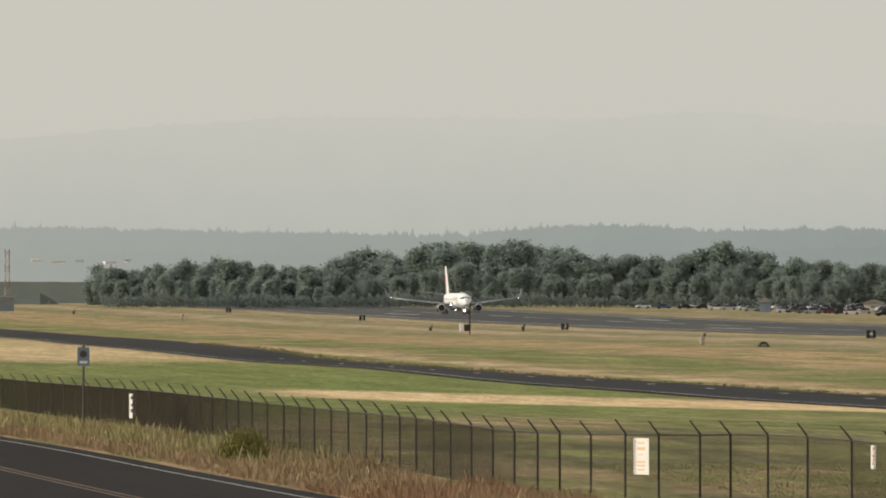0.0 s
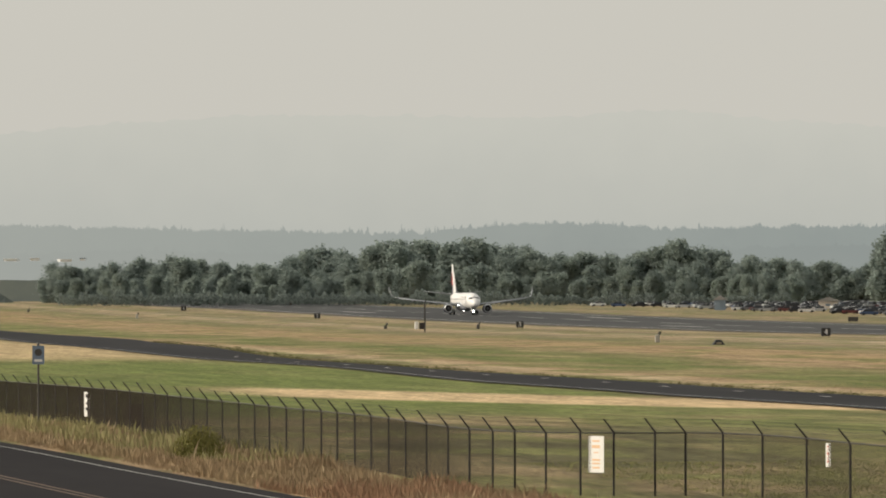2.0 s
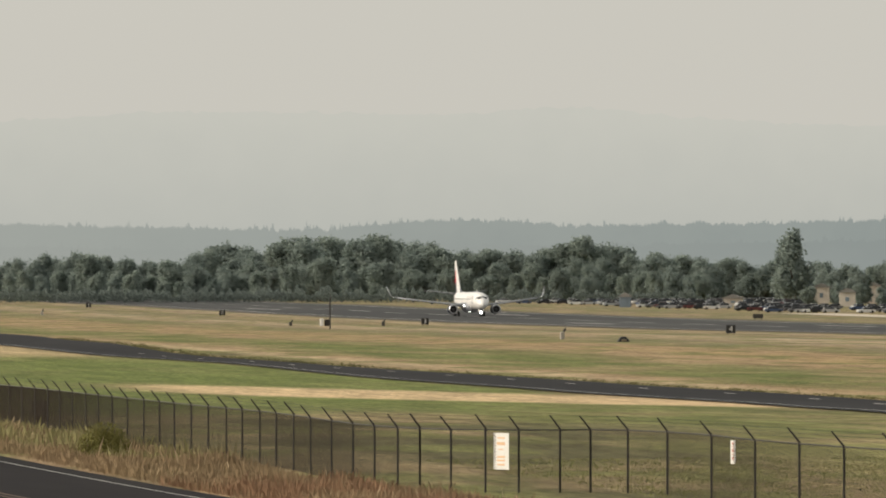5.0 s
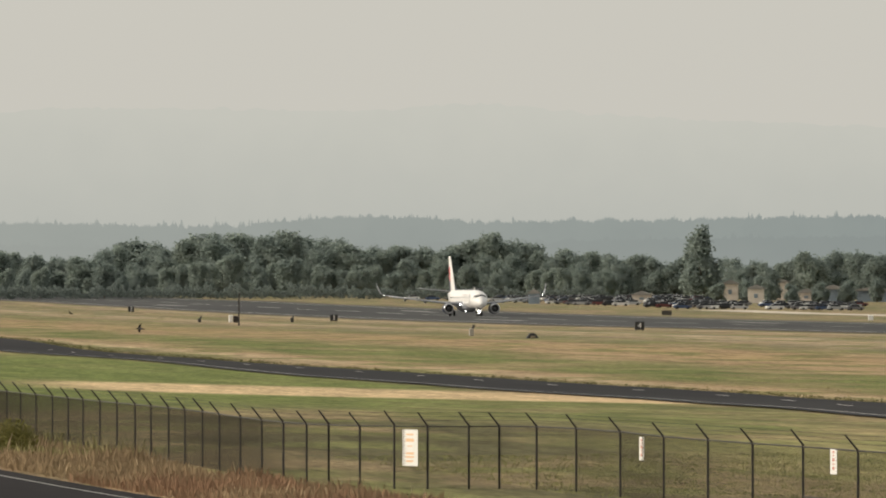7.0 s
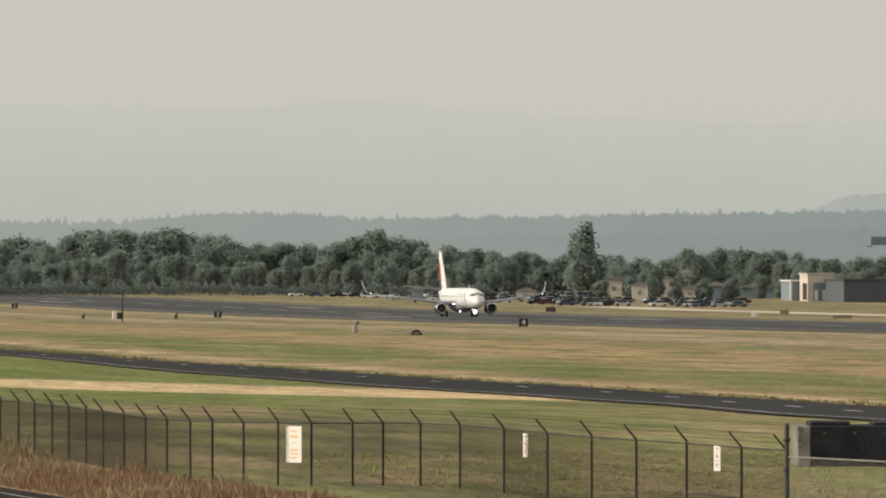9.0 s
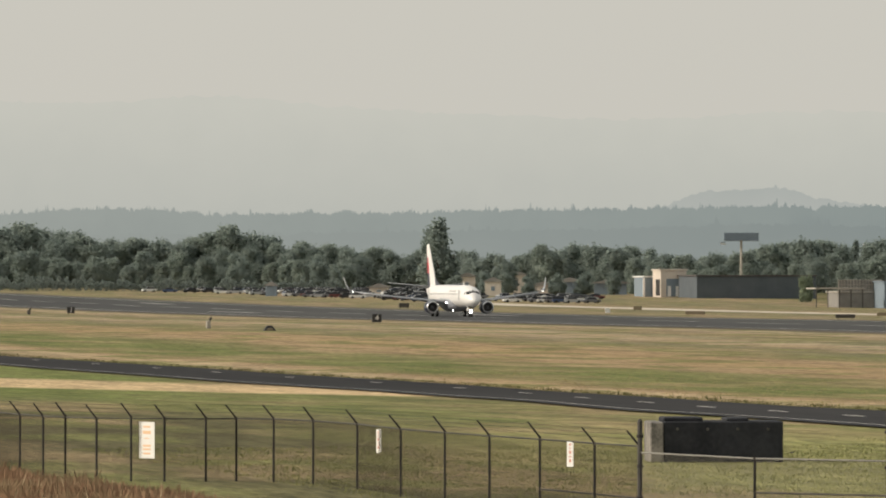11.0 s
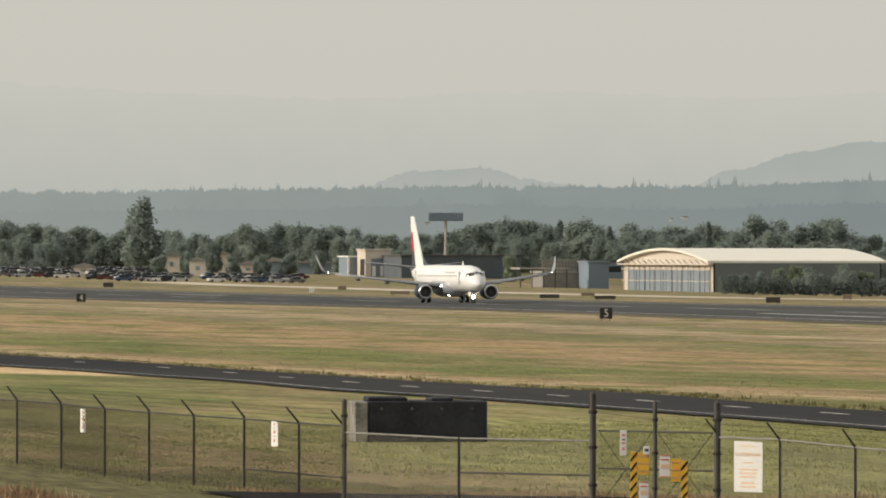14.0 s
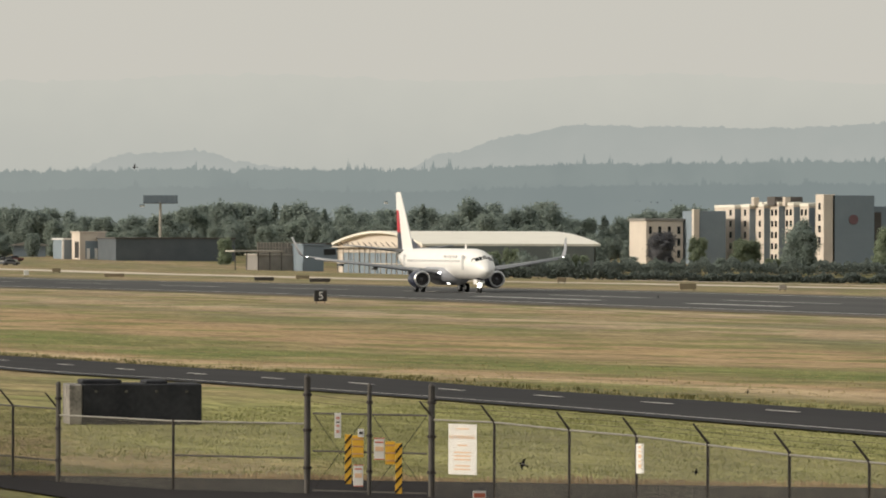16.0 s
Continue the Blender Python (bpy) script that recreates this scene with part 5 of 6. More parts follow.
# car park
M_CAR = [mat("car_" + n, c, 0.3, 0.2) for n, c in (("white", (0.7, 0.7, 0.69)), ("silver", (0.4, 0.41, 0.42)), ("black", (0.02, 0.02, 0.022)), ("blue", (0.05, 0.08, 0.16)), ("red", (0.12, 0.035, 0.035)), ("grey", (0.15, 0.15, 0.16)))]


def parked_car(m, colour):
    t = empty("parked_car", pose(0, 0, 0), colour + " parked car in the far car park", "car", "parked cars")
    part("body", loft([[(-0.88, y, z0), (0.88, y, z0), (0.88, y, z1), (-0.88, y, z1)] for y, z0, z1 in ((-2.2, 0.35, 0.7), (-2.0, 0.28, 0.82), (-0.9, 0.25, 0.92), (1.5, 0.25, 0.95), (2.1, 0.3, 0.9), (2.25, 0.4, 0.75))]), m, t)
    part("cabin", loft([[(-0.8 * k, y, 0.9), (0.8 * k, y, 0.9), (0.68 * k, y * 0.72 + 0.1, 1.42), (-0.68 * k, y * 0.72 + 0.1, 1.42)] for y, k in ((-1.0, 1.0), (1.6, 1.0))]), M_GLASS, t, "dark glazed cabin")
    part("roof", box((0, 0.3, 1.43), (1.3, 1.5, 0.06), 0.02), m, t)
    for sx in (-0.8, 0.8):
        for yy in (-1.35, 1.35):
            part("wheel", rod((sx - 0.1, yy, 0.32), (sx + 0.1, yy, 0.32), 0.32, seg=10), M_RUBBER, t)
    return t


crnd = random.Random(9)
cars = [parked_car(m, n) for m, n in zip(M_CAR, ("white", "silver", "black", "blue", "red", "grey"))]
used = set()
for row in range(11):
    d = 1640 + row * 42
    mr = 27.0
    while mr < 94:
        mr += crnd.uniform(0.9, 2.0) * (1.6 if mr < 50 else 1.0)
        x, y = polar(mr, d)
        if crnd.random() < 0.15 or x < 338 or (mr > 74 and d > 1800) or abs(mr - 80.2) < 1.5 or abs(mr - 63.4) < 1.2:
            continue
        m = pose(x, y, gz(x, y), 0, 0, crnd.choice((80, 85, 95, 100, 265, 275)))
        k = crnd.choice((0, 0, 0, 1, 1, 1, 2, 2, 2, 3, 3, 4, 5, 5, 5, 5))
        if k in used:
            copy_thing(cars[k], m)
        else:
            used.add(k)
            cars[k].matrix_basis = m
for k, c in enumerate(cars):
    if k not in used:
        x, y = polar(40 + k * 4, 1810)
        c.matrix_basis = pose(x, y, gz(x, y), 0, 0, 90)
# hut and lattice mast at the far end
x, y = polar(-64.4, 1880)
t = empty("equipment_hut", pose(x, y, gz(x, y)), "grey equipment hut with red band at the runway end", "hut")
part("wall", box((0, 0, 1.9), (4.2, 3.5, 3.9), 0.05), M_HAZEGREY, t)
part("band", box((0, -1.78, 2.4), (4.25, 0.06, 0.8)), M_BROWN, t)
part("roof", box((0, 0, 4.0), (4.6, 3.9, 0.3), 0.05), M_CONC, t)
# mast red greyed in the colour itself to stand for haze
M_HAZED_RED = mat("hazed_red", (0.3, 0.17, 0.15), 0.8, col2=(0.24, 0.15, 0.14), scale=0.5)
x, y = polar(-64.2, 1905)
t = empty("lattice_mast", pose(x, y, gz(x, y)), "red and white lattice mast at the runway end", "mast")
for k in range(8):
    z0, z1 = k * 2.15, (k + 1) * 2.15
    m = M_HAZED_RED if k % 2 else M_CONC
    bm = bmesh.new()
    for sx, sy in ((-1, -1), (1, -1), (1, 1), (-1, 1)):
        rod((sx * 0.6, sy * 0.6, z0), (sx * 0.6, sy * 0.6, z1), 0.09, bm, 5)
    rod((-0.6, -0.6, z0), (0.6, -0.6, z1), 0.06, bm, 4), rod((0.6, -0.6, z0), (-0.6, -0.6, z1), 0.06, bm, 4)
    part("mast_section", bm, m, t)


# ---- verge: tall straw, bush ----
def tufts(name, n, where, h0, h1, wdt, material, label, seed, blades=5):
    rnd = random.Random(seed)
    verts, faces = [], []
    for _ in range(n):
        x, y = where(rnd)
        z = gz(x, y)
        hh = rnd.uniform(h0, h1) * (0.9 + 0.9 * noise.noise((x * 0.5, y * 0.12, seed)))
        for b in range(blades):
            a = rnd.uniform(0, 6.283)
            dx, dy = math.cos(a), math.sin(a)
            r = rnd.uniform(0, 0.25)
            bx, by = x + dx * r, y + dy * r
            lean = rnd.uniform(0.05, 0.35) * hh
            w = wdt * rnd.uniform(0.6, 1.3)
            a2 = rnd.uniform(0, 6.283)
            px, py = math.cos(a2) * w, math.sin(a2) * w
            k = len(verts)
            hb = hh * rnd.uniform(0.6, 1.0)
            verts += [(bx - px, by - py, z - 0.05), (bx + px, by + py, z - 0.05), (bx + dx * lean * 0.4 + px * 0.8, by + dy * lean * 0.4 + py * 0.8, z + hb * 0.6), (bx + dx * lean, by + dy * lean, z + hb)]
            faces += [(k, k + 1, k + 2), (k, k + 2, k + 3)]
    return tagged(raw(name, verts, faces, material), label, "grass", kind="stuff")


def verge(rnd):
    y = rnd.uniform(95, 300) if rnd.random() < 0.85 else rnd.uniform(300, 420)
    x0 = lane(y) + 1.6
    x1 = max(x0 + 0.5, min(lane(y) + 9.5, 29.0 if y > 190 else lane(y) + 7.5))
    return x0 + (x1 - x0) * rnd.random(), y


def near_verge(rnd):
    y = rnd.uniform(60, 200)
    return lane(y) + 1.4 + 5.5 * rnd.random(), y


tufts("tall_dry_grass", 20000, verge, 0.1, 0.45, 0.009, M_STRAW, "tall dry straw-coloured verge grass", 21)
tufts("rusty_dry_grass", 13000, near_verge, 0.12, 0.5, 0.008, M_STRAW_RED, "rust-coloured dry seed grass on the verge", 22)
tufts("seed_stalks", 900, verge, 0.3, 0.6, 0.0035, mat("pale_stalks", (0.42, 0.33, 0.21), 0.95, rand=0.25), "tall pale seed stalks in the verge", 29, 1)
tufts("roadside_grass", 1600, lambda r: ((lambda y: (lane(y) - 10.7 - 3 * r.random(), y))(r.uniform(140, 300))), 0.2, 0.8, 0.02, M_STRAW, "dry grass across the road", 23)
tufts("rough_grass", 2600, lambda r: ((lambda y: (far_edge(y) + 0.4 + 2.6 * r.random() ** 2, y))(r.uniform(180, 900))), 0.05, 0.22, 0.035, mat("rough_grass", (0.1, 0.095, 0.035), 0.95, rand=0.3), "rough uncut grass along the asphalt edge", 24)
tufts("green_weeds", 1500, lambda r: ((lambda y: (lane(y) + 3.5 + 5 * r.random(), y))(r.uniform(225, 330))), 0.3, 0.75, 0.016, mat("weeds", (0.24, 0.22, 0.1), 0.95, rand=0.3), "pale green weeds at the fence foot", 25)


tufts("apron_edge_grass", 4200, lambda r: ((lambda x: (x, apron_edge(x) + 3.5 * r.random() ** 2 - 0.2))(37.8 + 29 * r.random())), 0.06, 0.2, 0.014, M_STRAW, "dry grass fringe along the apron", 26)

M_BLADE = mat("field_grass", (0.25, 0.243, 0.105), 0.95, col2=(0.155, 0.17, 0.07), scale=0.22, rand=0.14, spec=0.1)
M_BLADE_DRY = mat("dry_field_grass", (0.32, 0.255, 0.135), 0.95, col2=(0.2, 0.19, 0.085), scale=0.25, rand=0.15, spec=0.1)


def inner_field(r):
    y = 132 + 95 * r.random()
    x = max(36 + (y < 160) * 6, 33) + r.random() * (near_edge(y) - 34)
    return (x, y) if (x < near_edge(y) - 0.3 and y > apron_edge(x) + 0.5) else (near_edge(y) - 0.4 - 6 * r.random(), y + 12)


tufts("field_grass", 30000, inner_field, 0.03, 0.09, 0.02, M_BLADE, "short green-brown grass behind the fence", 27, 3)
tufts("dry_field_grass", 6000, lambda r: ((lambda y: (far_edge(y) + 1 + 30 * r.random() ** 2, y))(190 + 300 * r.random())), 0.03, 0.1, 0.03, M_BLADE_DRY, "short dry grass beyond the service road", 28, 3)


def bush():
    x, y = polar(-352 / 12, 232)
    t = empty("bush", pose(x, y, gz(x, y)), "rounded olive-green bush in dry grass", "bush")
    rnd = random.Random(3)
    bm = bmesh.new()
    for k in range(7):
        a = k * 0.9
        rod((0, 0, 0), (math.cos(a) * 0.5, math.sin(a) * 0.5, 0.6), 0.02, bm, 5, 0.008)
    part("stems", bm, M_BARK, t)
    verts, faces = [], []
    for _ in range(3800):
        u, v = rnd.uniform(-0.15, 1), rnd.uniform(0, 6.283)
        s = math.sqrt(1 - u * u)
        k = rnd.uniform(0.55, 1.05)
        c = Vector((s * math.cos(v) * 1.0 * k, s * math.sin(v) * 1.0 * k, max(0.02, u * 1.2 * k)))
        d1 = Vector((rnd.uniform(-1, 1), rnd.uniform(-1, 1), rnd.uniform(0.2, 1.6))).normalized() * 0.075
        d2 = Vector((rnd.uniform(-1, 1), rnd.uniform(-1, 1), rnd.uniform(-1, 1))).normalized() * 0.022
        k0 = len(verts)
        verts += [c - d1, c + d2, c + d1, c - d2]
        faces.append((k0, k0 + 1, k0 + 2, k0 + 3))
    raw("foliage", verts, faces, mat("bush_leaves", (0.13, 0.13, 0.03), 0.9, col2=(0.2, 0.18, 0.05), scale=2.0, rand=0.3), t)


bush()


# ---- road traffic ----
def wheelset(t, track, ys, r):
    for sx in (-track, track):
        for yy in ys:
            w = part("wheel", rod((sx - 0.12, yy, r), (sx + 0.12, yy, r), r, seg=16), M_RUBBER, t, "black wheel")
            part("rim", rod((sx - 0.13, yy, r), (sx + 0.13, yy, r), r * 0.6, seg=12), M_METAL, w)


def van():
    """White panel van, nose towards +y, origin under its tail."""
    t = empty("van", pose(0, 0, 0), "white panel van with dark rear windows on the road", "van")
    mw = mat("van_white", (0.8, 0.81, 0.83), 0.35, col2=(0.72, 0.74, 0.77), scale=1.0)

    def sec(y, w, z0, z1):
        return [(-w, y, z0), (w, y, z0), (w, y, z1 - 0.75), (w * 0.96, y, z1 - 0.1), (w * 0.88, y, z1), (-w * 0.88, y, z1), (-w * 0.96, y, z1 - 0.1), (-w, y, z1 - 0.75)]

    part("body", loft([sec(0, 0.97, 0.45, 2.12), sec(0.1, 1.0, 0.4, 2.18), sec(3.9, 1.0, 0.4, 2.2), sec(4.35, 0.99, 0.4, 2.12), sec(5.05, 0.97, 0.42, 1.5), sec(5.55, 0.92, 0.5, 1.25), sec(5.7, 0.85, 0.6, 1.1)]), mw, t, "white van body")
    roof = part("roof", loft([[(x * w, y, z + dz) for x, dz in ((-1, 0), (-0.97, 0.03), (-0.7, 0.06), (0, 0.075), (0.7, 0.06), (0.97, 0.03), (1, 0))] for y, w, z in ((-0.06, 0.97, 2.12), (0.05, 0.99, 2.15), (3.9, 0.97, 2.18), (4.25, 0.92, 2.12))]), mat("van_roof", (0.25, 0.3, 0.35), 0.6, col2=(0.2, 0.245, 0.29), scale=1.5), t, "grey-blue weathered roof")
    for k in range(6):
        part("roof_rib", box((-0.7 + k * 0.28, 2.0, 2.25 - 0.02 * abs(k - 2.5) / 2.5), (0.1, 3.5, 0.035), 0.012), mw, roof)
    for sx in (-0.45, 0.45):
        d = part("rear_door", box((sx, -0.02, 1.25), (0.86, 0.05, 1.6), 0.02), mw, t, "white rear door")
        part("window_seal", box((sx, -0.045, 1.64), (0.74, 0.02, 0.66), 0.02), M_BLACK, d)
        part("rear_window", box((sx, -0.055, 1.64), (0.68, 0.03, 0.6), 0.03), M_GLASS, d, "dark rear window")
        part("hinge", box((sx * 1.97, -0.05, 1.4), (0.05, 0.05, 0.14), 0.01), M_STEEL, d)
    for sx in (-1, 1):
        part("side_window", loft([[(sx * 0.985, 3.75, 1.5), (sx * 1.0, 4.75, 1.47), (sx * 0.93, 4.3, 2.02), (sx * 0.93, 3.75, 2.05)], [(sx * 1.02, 3.75, 1.5), (sx * 1.02, 4.75, 1.47), (sx * 0.96, 4.3, 2.02), (sx * 0.96, 3.75, 2.05)]]), M_GLASS, t, "dark cab side window")
        part("mirror", box((sx * 1.2, 4.5, 1.55), (0.18, 0.14, 0.36), 0.03), M_BLACK, t, "black wing mirror")
        part("tail_light", box((sx * 0.93, -0.04, 1.2), (0.1, 0.06, 0.42), 0.02), M_RED, t, "red tail light")
        part("rain_gutter", box((sx * 0.985, 2.0, 2.12), (0.04, 3.9, 0.04), 0.01), M_STEEL, t)
    part("bumper", box((0, -0.1, 0.5), (1.95, 0.18, 0.22), 0.04), M_STEEL, t)
    part("windscreen", loft([[(-0.85, 5.05, 1.5), (0.85, 5.05, 1.5), (0.75, 4.36, 2.13), (-0.75, 4.36, 2.13)], [(-0.85, 5.11, 1.53), (0.85, 5.11, 1.53), (0.75, 4.4, 2.17), (-0.75, 4.4, 2.17)]]), M_GLASS, t)
    part("number_plate", box((0, -0.06, 0.75), (0.3, 0.02, 0.15)), M_SIGNW, t)
    wheelset(t, 0.86, (1.1, 4.5), 0.36)
    for o in t.children_recursive:
        o.data.transform(Matrix.Diagonal((1.07, 1.0, 1.0, 1.0)))
    return t


def pickup():
    t = empty("pickup_truck", pose(0, 0, 0), "dark red pickup truck with a dark rear window", "pickup truck")
    mr = mat("dark_red_paint", (0.05, 0.006, 0.014), 0.25, col2=(0.04, 0.006, 0.012), scale=1.0)

    def sec(y, w, z0, z1):
        return [(-w, y, z0), (w, y, z0), (w, y, z1 - 0.1), (w * 0.93, y, z1), (-w * 0.93, y, z1), (-w, y, z1 - 0.1)]

    part("body", loft([sec(0, 0.95, 0.55, 1.08), sec(0.1, 0.97, 0.5, 1.12), sec(3.8, 0.97, 0.45, 1.15), sec(5.0, 0.95, 0.48, 1.08), sec(5.5, 0.88, 0.55, 0.98)]), mr, t, "dark red body")
    part("cab", loft([sec(1.9, 0.9, 1.1, 1.7), sec(2.05, 0.88, 1.1, 1.86), sec(3.1, 0.86, 1.1, 1.86), sec(3.95, 0.86, 1.1, 1.3)]), mr, t, "dark red cab")
    part("rear_window", box((0, 1.9, 1.48), (1.35, 0.06, 0.42), 0.03), M_GLASS, t, "dark rear window")
    for sx in (-1, 1):
        part("side_window", box((sx * 0.88, 2.65, 1.5), (0.05, 1.2, 0.4), 0.02), M_GLASS, t)
        part("tail_light", box((sx * 0.9, -0.03, 0.9), (0.1, 0.06, 0.3), 0.02), M_RED, t)
        part("mirror", box((sx * 1.08, 3.3, 1.3), (0.16, 0.1, 0.2), 0.03), M_BLACK, t)
    part("tailgate", box((0, -0.03, 0.85), (1.6, 0.06, 0.45), 0.02), mr, t)
    part("bumper", box((0, -0.1, 0.52), (1.85, 0.16, 0.18), 0.04), M_STEEL, t)
    wheelset(t, 0.84, (1.15, 4.6), 0.37)
    return t


VAN, PICKUP = van(), pickup()


# ---- swallows ----
M_SWALLOW = mat("swallow_back", (0.008, 0.008, 0.01), 0.9, col2=(0.016, 0.013, 0.013), scale=30.0, spec=0.05)
M_BREAST = mat("swallow_breast", (0.12, 0.11, 0.11), 0.8, col2=(0.08, 0.072, 0.072), scale=30.0)


def swallow(size, label, breast=None):
    """Swallow with spread wings: beak towards +x, wings along y; span = size."""
    k = size / 0.33
    t = empty("swallow", pose(0, 0, 0), label, "bird", "swallows")
    part("body", loft([[(x * k, math.cos(a) * r * k, math.sin(a) * r * k) for a in [i * 0.785 for i in range(8)]] for x, r in ((0.055, 0.004), (0.045, 0.012), (0.02, 0.02), (-0.02, 0.022), (-0.06, 0.014), (-0.09, 0.008))]), breast or M_BREAST, t, "rounded breast", True)
    part("head", loft([[(x * k, math.cos(a) * r * k, math.sin(a) * r * k) for a in [i * 0.785 for i in range(8)]] for x, r in ((0.085, 0.001), (0.072, 0.005), (0.06, 0.015), (0.04, 0.0175), (0.026, 0.013))]), M_SWALLOW, t, "dark head", True)
    for s in (-1, 1):
        pts = [(0.028, 0.01), (0.036, 0.05), (0.024, 0.1), (0.0, 0.14), (-0.03, 0.17), (-0.032, 0.165), (-0.024, 0.12), (-0.022, 0.085), (-0.03, 0.045), (-0.036, 0.01)]
        part("wing", loft([[(x * k, s * y * k, z * k + 0.12 * y * k) for x, y in pts] for z in (-0.0025, 0.0025)]), M_SWALLOW, t, "long dark wing")
        pts = [(-0.07, 0.0), (-0.075, 0.008), (-0.125, 0.026), (-0.12, 0.012), (-0.115, 0.0)]
        part("tail", loft([[(x * k, s * y * k, z * k) for x, y in pts] for z in (-0.002, 0.002)]), M_SWALLOW, t, "forked tail feather")
    return t


BIRDS = [swallow(0.33, "dark swallow with pale breast gliding close by")] + [swallow(0.33, "small dark swallow in flight") for _ in range(5)]
BIRDS += [swallow(0.33, "dark swallow banking with both wings spread", M_SWALLOW)] + [swallow(0.33, "small dark swallow in flight", M_SWALLOW) for _ in range(3)] + [swallow(0.22, "very small dark swallow in flight", M_SWALLOW) for _ in range(6)]


# ---- trees round the buildings, pale houses on the far slope ----
for kind, mr, d, hgt, wd in ((6, 190.6, 1760, 9.0, 1.5), (7, 196.0, 1790, 7.5, 1.3), (7, 203.0, 1720, 7.8, 1.9), (1, 210.5, 1715, 12.5, 1.25), (3, 212.0, 1712, 10.5, 1.2), (1, 181.0, 1780, 8.0, 1.6), (7, 176.0, 1790, 5.5, 1.8),
                             (1, 79.0, 1880, 6.0, 1.3), (0, 82.0, 1900, 5.5, 1.5), (1, 85.5, 1880, 5.0, 1.6), (1, 89.6, 1880, 5.5, 1.7), (0, 74.5, 1880, 5.0, 1.8), (1, 93.5, 1880, 6.0, 1.6), (3, 98.0, 1890, 6.5, 1.4),
                             (7, 126.3, 1740, 6.8, 1.1), (7, 168.5, 1500, 6.2, 1.3), (1, 172.5, 1510, 6.8, 1.4), (7, 160.0, 1600, 5.0, 1.6), (7, 223.5, 1700, 11.0, 1.0), (1, 163.5, 1415, 4.6, 1.5), (7, 166.0, 1418, 5.4, 1.3), (1, 170.5, 1412, 5.6, 1.4), (1, 175.5, 1416, 6.4, 1.4), (7, 178.6, 1418, 5.0, 1.4), (1, 160.5, 1420, 4.2, 1.6), (1, 186.0, 1690, 3.6, 2.6), (1, 199.5, 1690, 3.4, 2.6), (7, 207.0, 1690, 3.4, 2.4)):
    plant(kind, mr, d, hgt, "trees round the buildings", wd)
def hedge(a0, a1, d0, d1, h0, h1, seed, label):
    """An uneven run of scrub: many leaf clumps in one mesh."""
    rnd = random.Random(seed)
    verts, faces = [], []
    n = int((a1 - a0) * 420)
    for _ in range(n):
        a = rnd.uniform(a0, a1)
        x, y = polar(a, rnd.uniform(d0, d1))
        top = h0 + (h1 - h0) * min(1, max(0, 0.5 + 0.9 * noise.noise((a * 0.45, seed, 0)) + 0.5 * noise.noise((a * 1.7, seed, 4))))
        c = Vector((x, y, gz(x, y) + top * math.sqrt(rnd.random())))
        out = Vector((rnd.uniform(-1, 1), rnd.uniform(-1, 1), rnd.uniform(-1, 1))).normalized()
        d1v = out.orthogonal().normalized() * rnd.uniform(0.16, 0.34)
        d2v = out.cross(d1v).normalized() * rnd.uniform(0.14, 0.28)
        k = len(verts)
        verts += [c - d1v, c + d2v, c + d1v, c - d2v]
        faces.append((k, k + 1, k + 2, k + 3))
    tagged(raw("hedge", verts, faces, M_SCRUB), label, "hedge", kind="stuff")


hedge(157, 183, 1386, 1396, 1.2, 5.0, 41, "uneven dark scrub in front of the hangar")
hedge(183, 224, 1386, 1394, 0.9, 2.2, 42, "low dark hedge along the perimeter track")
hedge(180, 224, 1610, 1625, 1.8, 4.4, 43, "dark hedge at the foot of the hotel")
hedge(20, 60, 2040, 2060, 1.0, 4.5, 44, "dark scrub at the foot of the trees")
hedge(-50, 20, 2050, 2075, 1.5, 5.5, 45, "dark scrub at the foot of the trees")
hrnd = random.Random(31)
for mr, up, w in [(-60, 5.0, 15), (-57, 4.8, 22), (-53.5, 4.9, 16), (-49, 4.7, 20), (-46.5, 4.9, 8), (150, 5.6, 6), (152, 5.9, 10), (187, 5.8, 8), (189.5, 5.6, 12), (192, 5.9, 7), (166.5, 5.2, 6), (175, 5.3, 7), (114, 5.0, 8), (135, 4.8, 6), (137, 5.1, 8)]:
    z = rise(up, 3960)
    x, y = polar(mr, 3920 + 80 * (z + 60) / (rise(6.4, 4000) + 60) - 4)
    h = empty("far_house", pose(x, y, z - 3, 0, 0, hrnd.uniform(-20, 20)), "tiny pale house on the far wooded slope", "house", "far houses")
    part("wall", box((0, 3, 1.2), (w * 0.35, 9, 1.2)), M_WHITE, h)
    part("roof", box((0, 3, 2.0), (w * 0.37, 10, 0.4)), M_HAZEGREY if w < 14 else M_WHITE, h)


# ---- what moves ----
def in_air(t, right, up, d):
    """A place seen to the right of and above the view's middle at t (in the view's half-widths), d metres off."""
    for (t0, m0), (t1, m1) in zip(PATH, PATH[1:]):
        if t0 <= t <= t1:
            k = (t - t0) / (t1 - t0)
            q = m0.to_quaternion().slerp(m1.to_quaternion(), k)
    h = math.tan(radians(7.477 / 2))
    return Vector((0, 0, EYE_Z)) + q @ Vector((right * h * d, up * h * d, -d))


def flight(bird, rows, spin=0.0):
    """rows: t, place; the bird points along its way, rolled towards the viewer."""
    out = []
    for i, (t, p) in enumerate(rows):
        a, b = rows[max(0, i - 1)][1], rows[min(len(rows) - 1, i + 1)][1]
        way = (b - a).normalized()
        up = Vector((0, 0, 1))
        eye = (Vector((0, 0, EYE_Z)) - p).normalized()
        nrm = (up * 0.45 + eye * spin).normalized()
        yv = nrm.cross(way).normalized()
        zv = way.cross(yv).normalized()
        m = Matrix((way, yv, zv)).transposed().to_4x4()
        m.translation = p
        out.append((t, m))
    walk(bird, out)


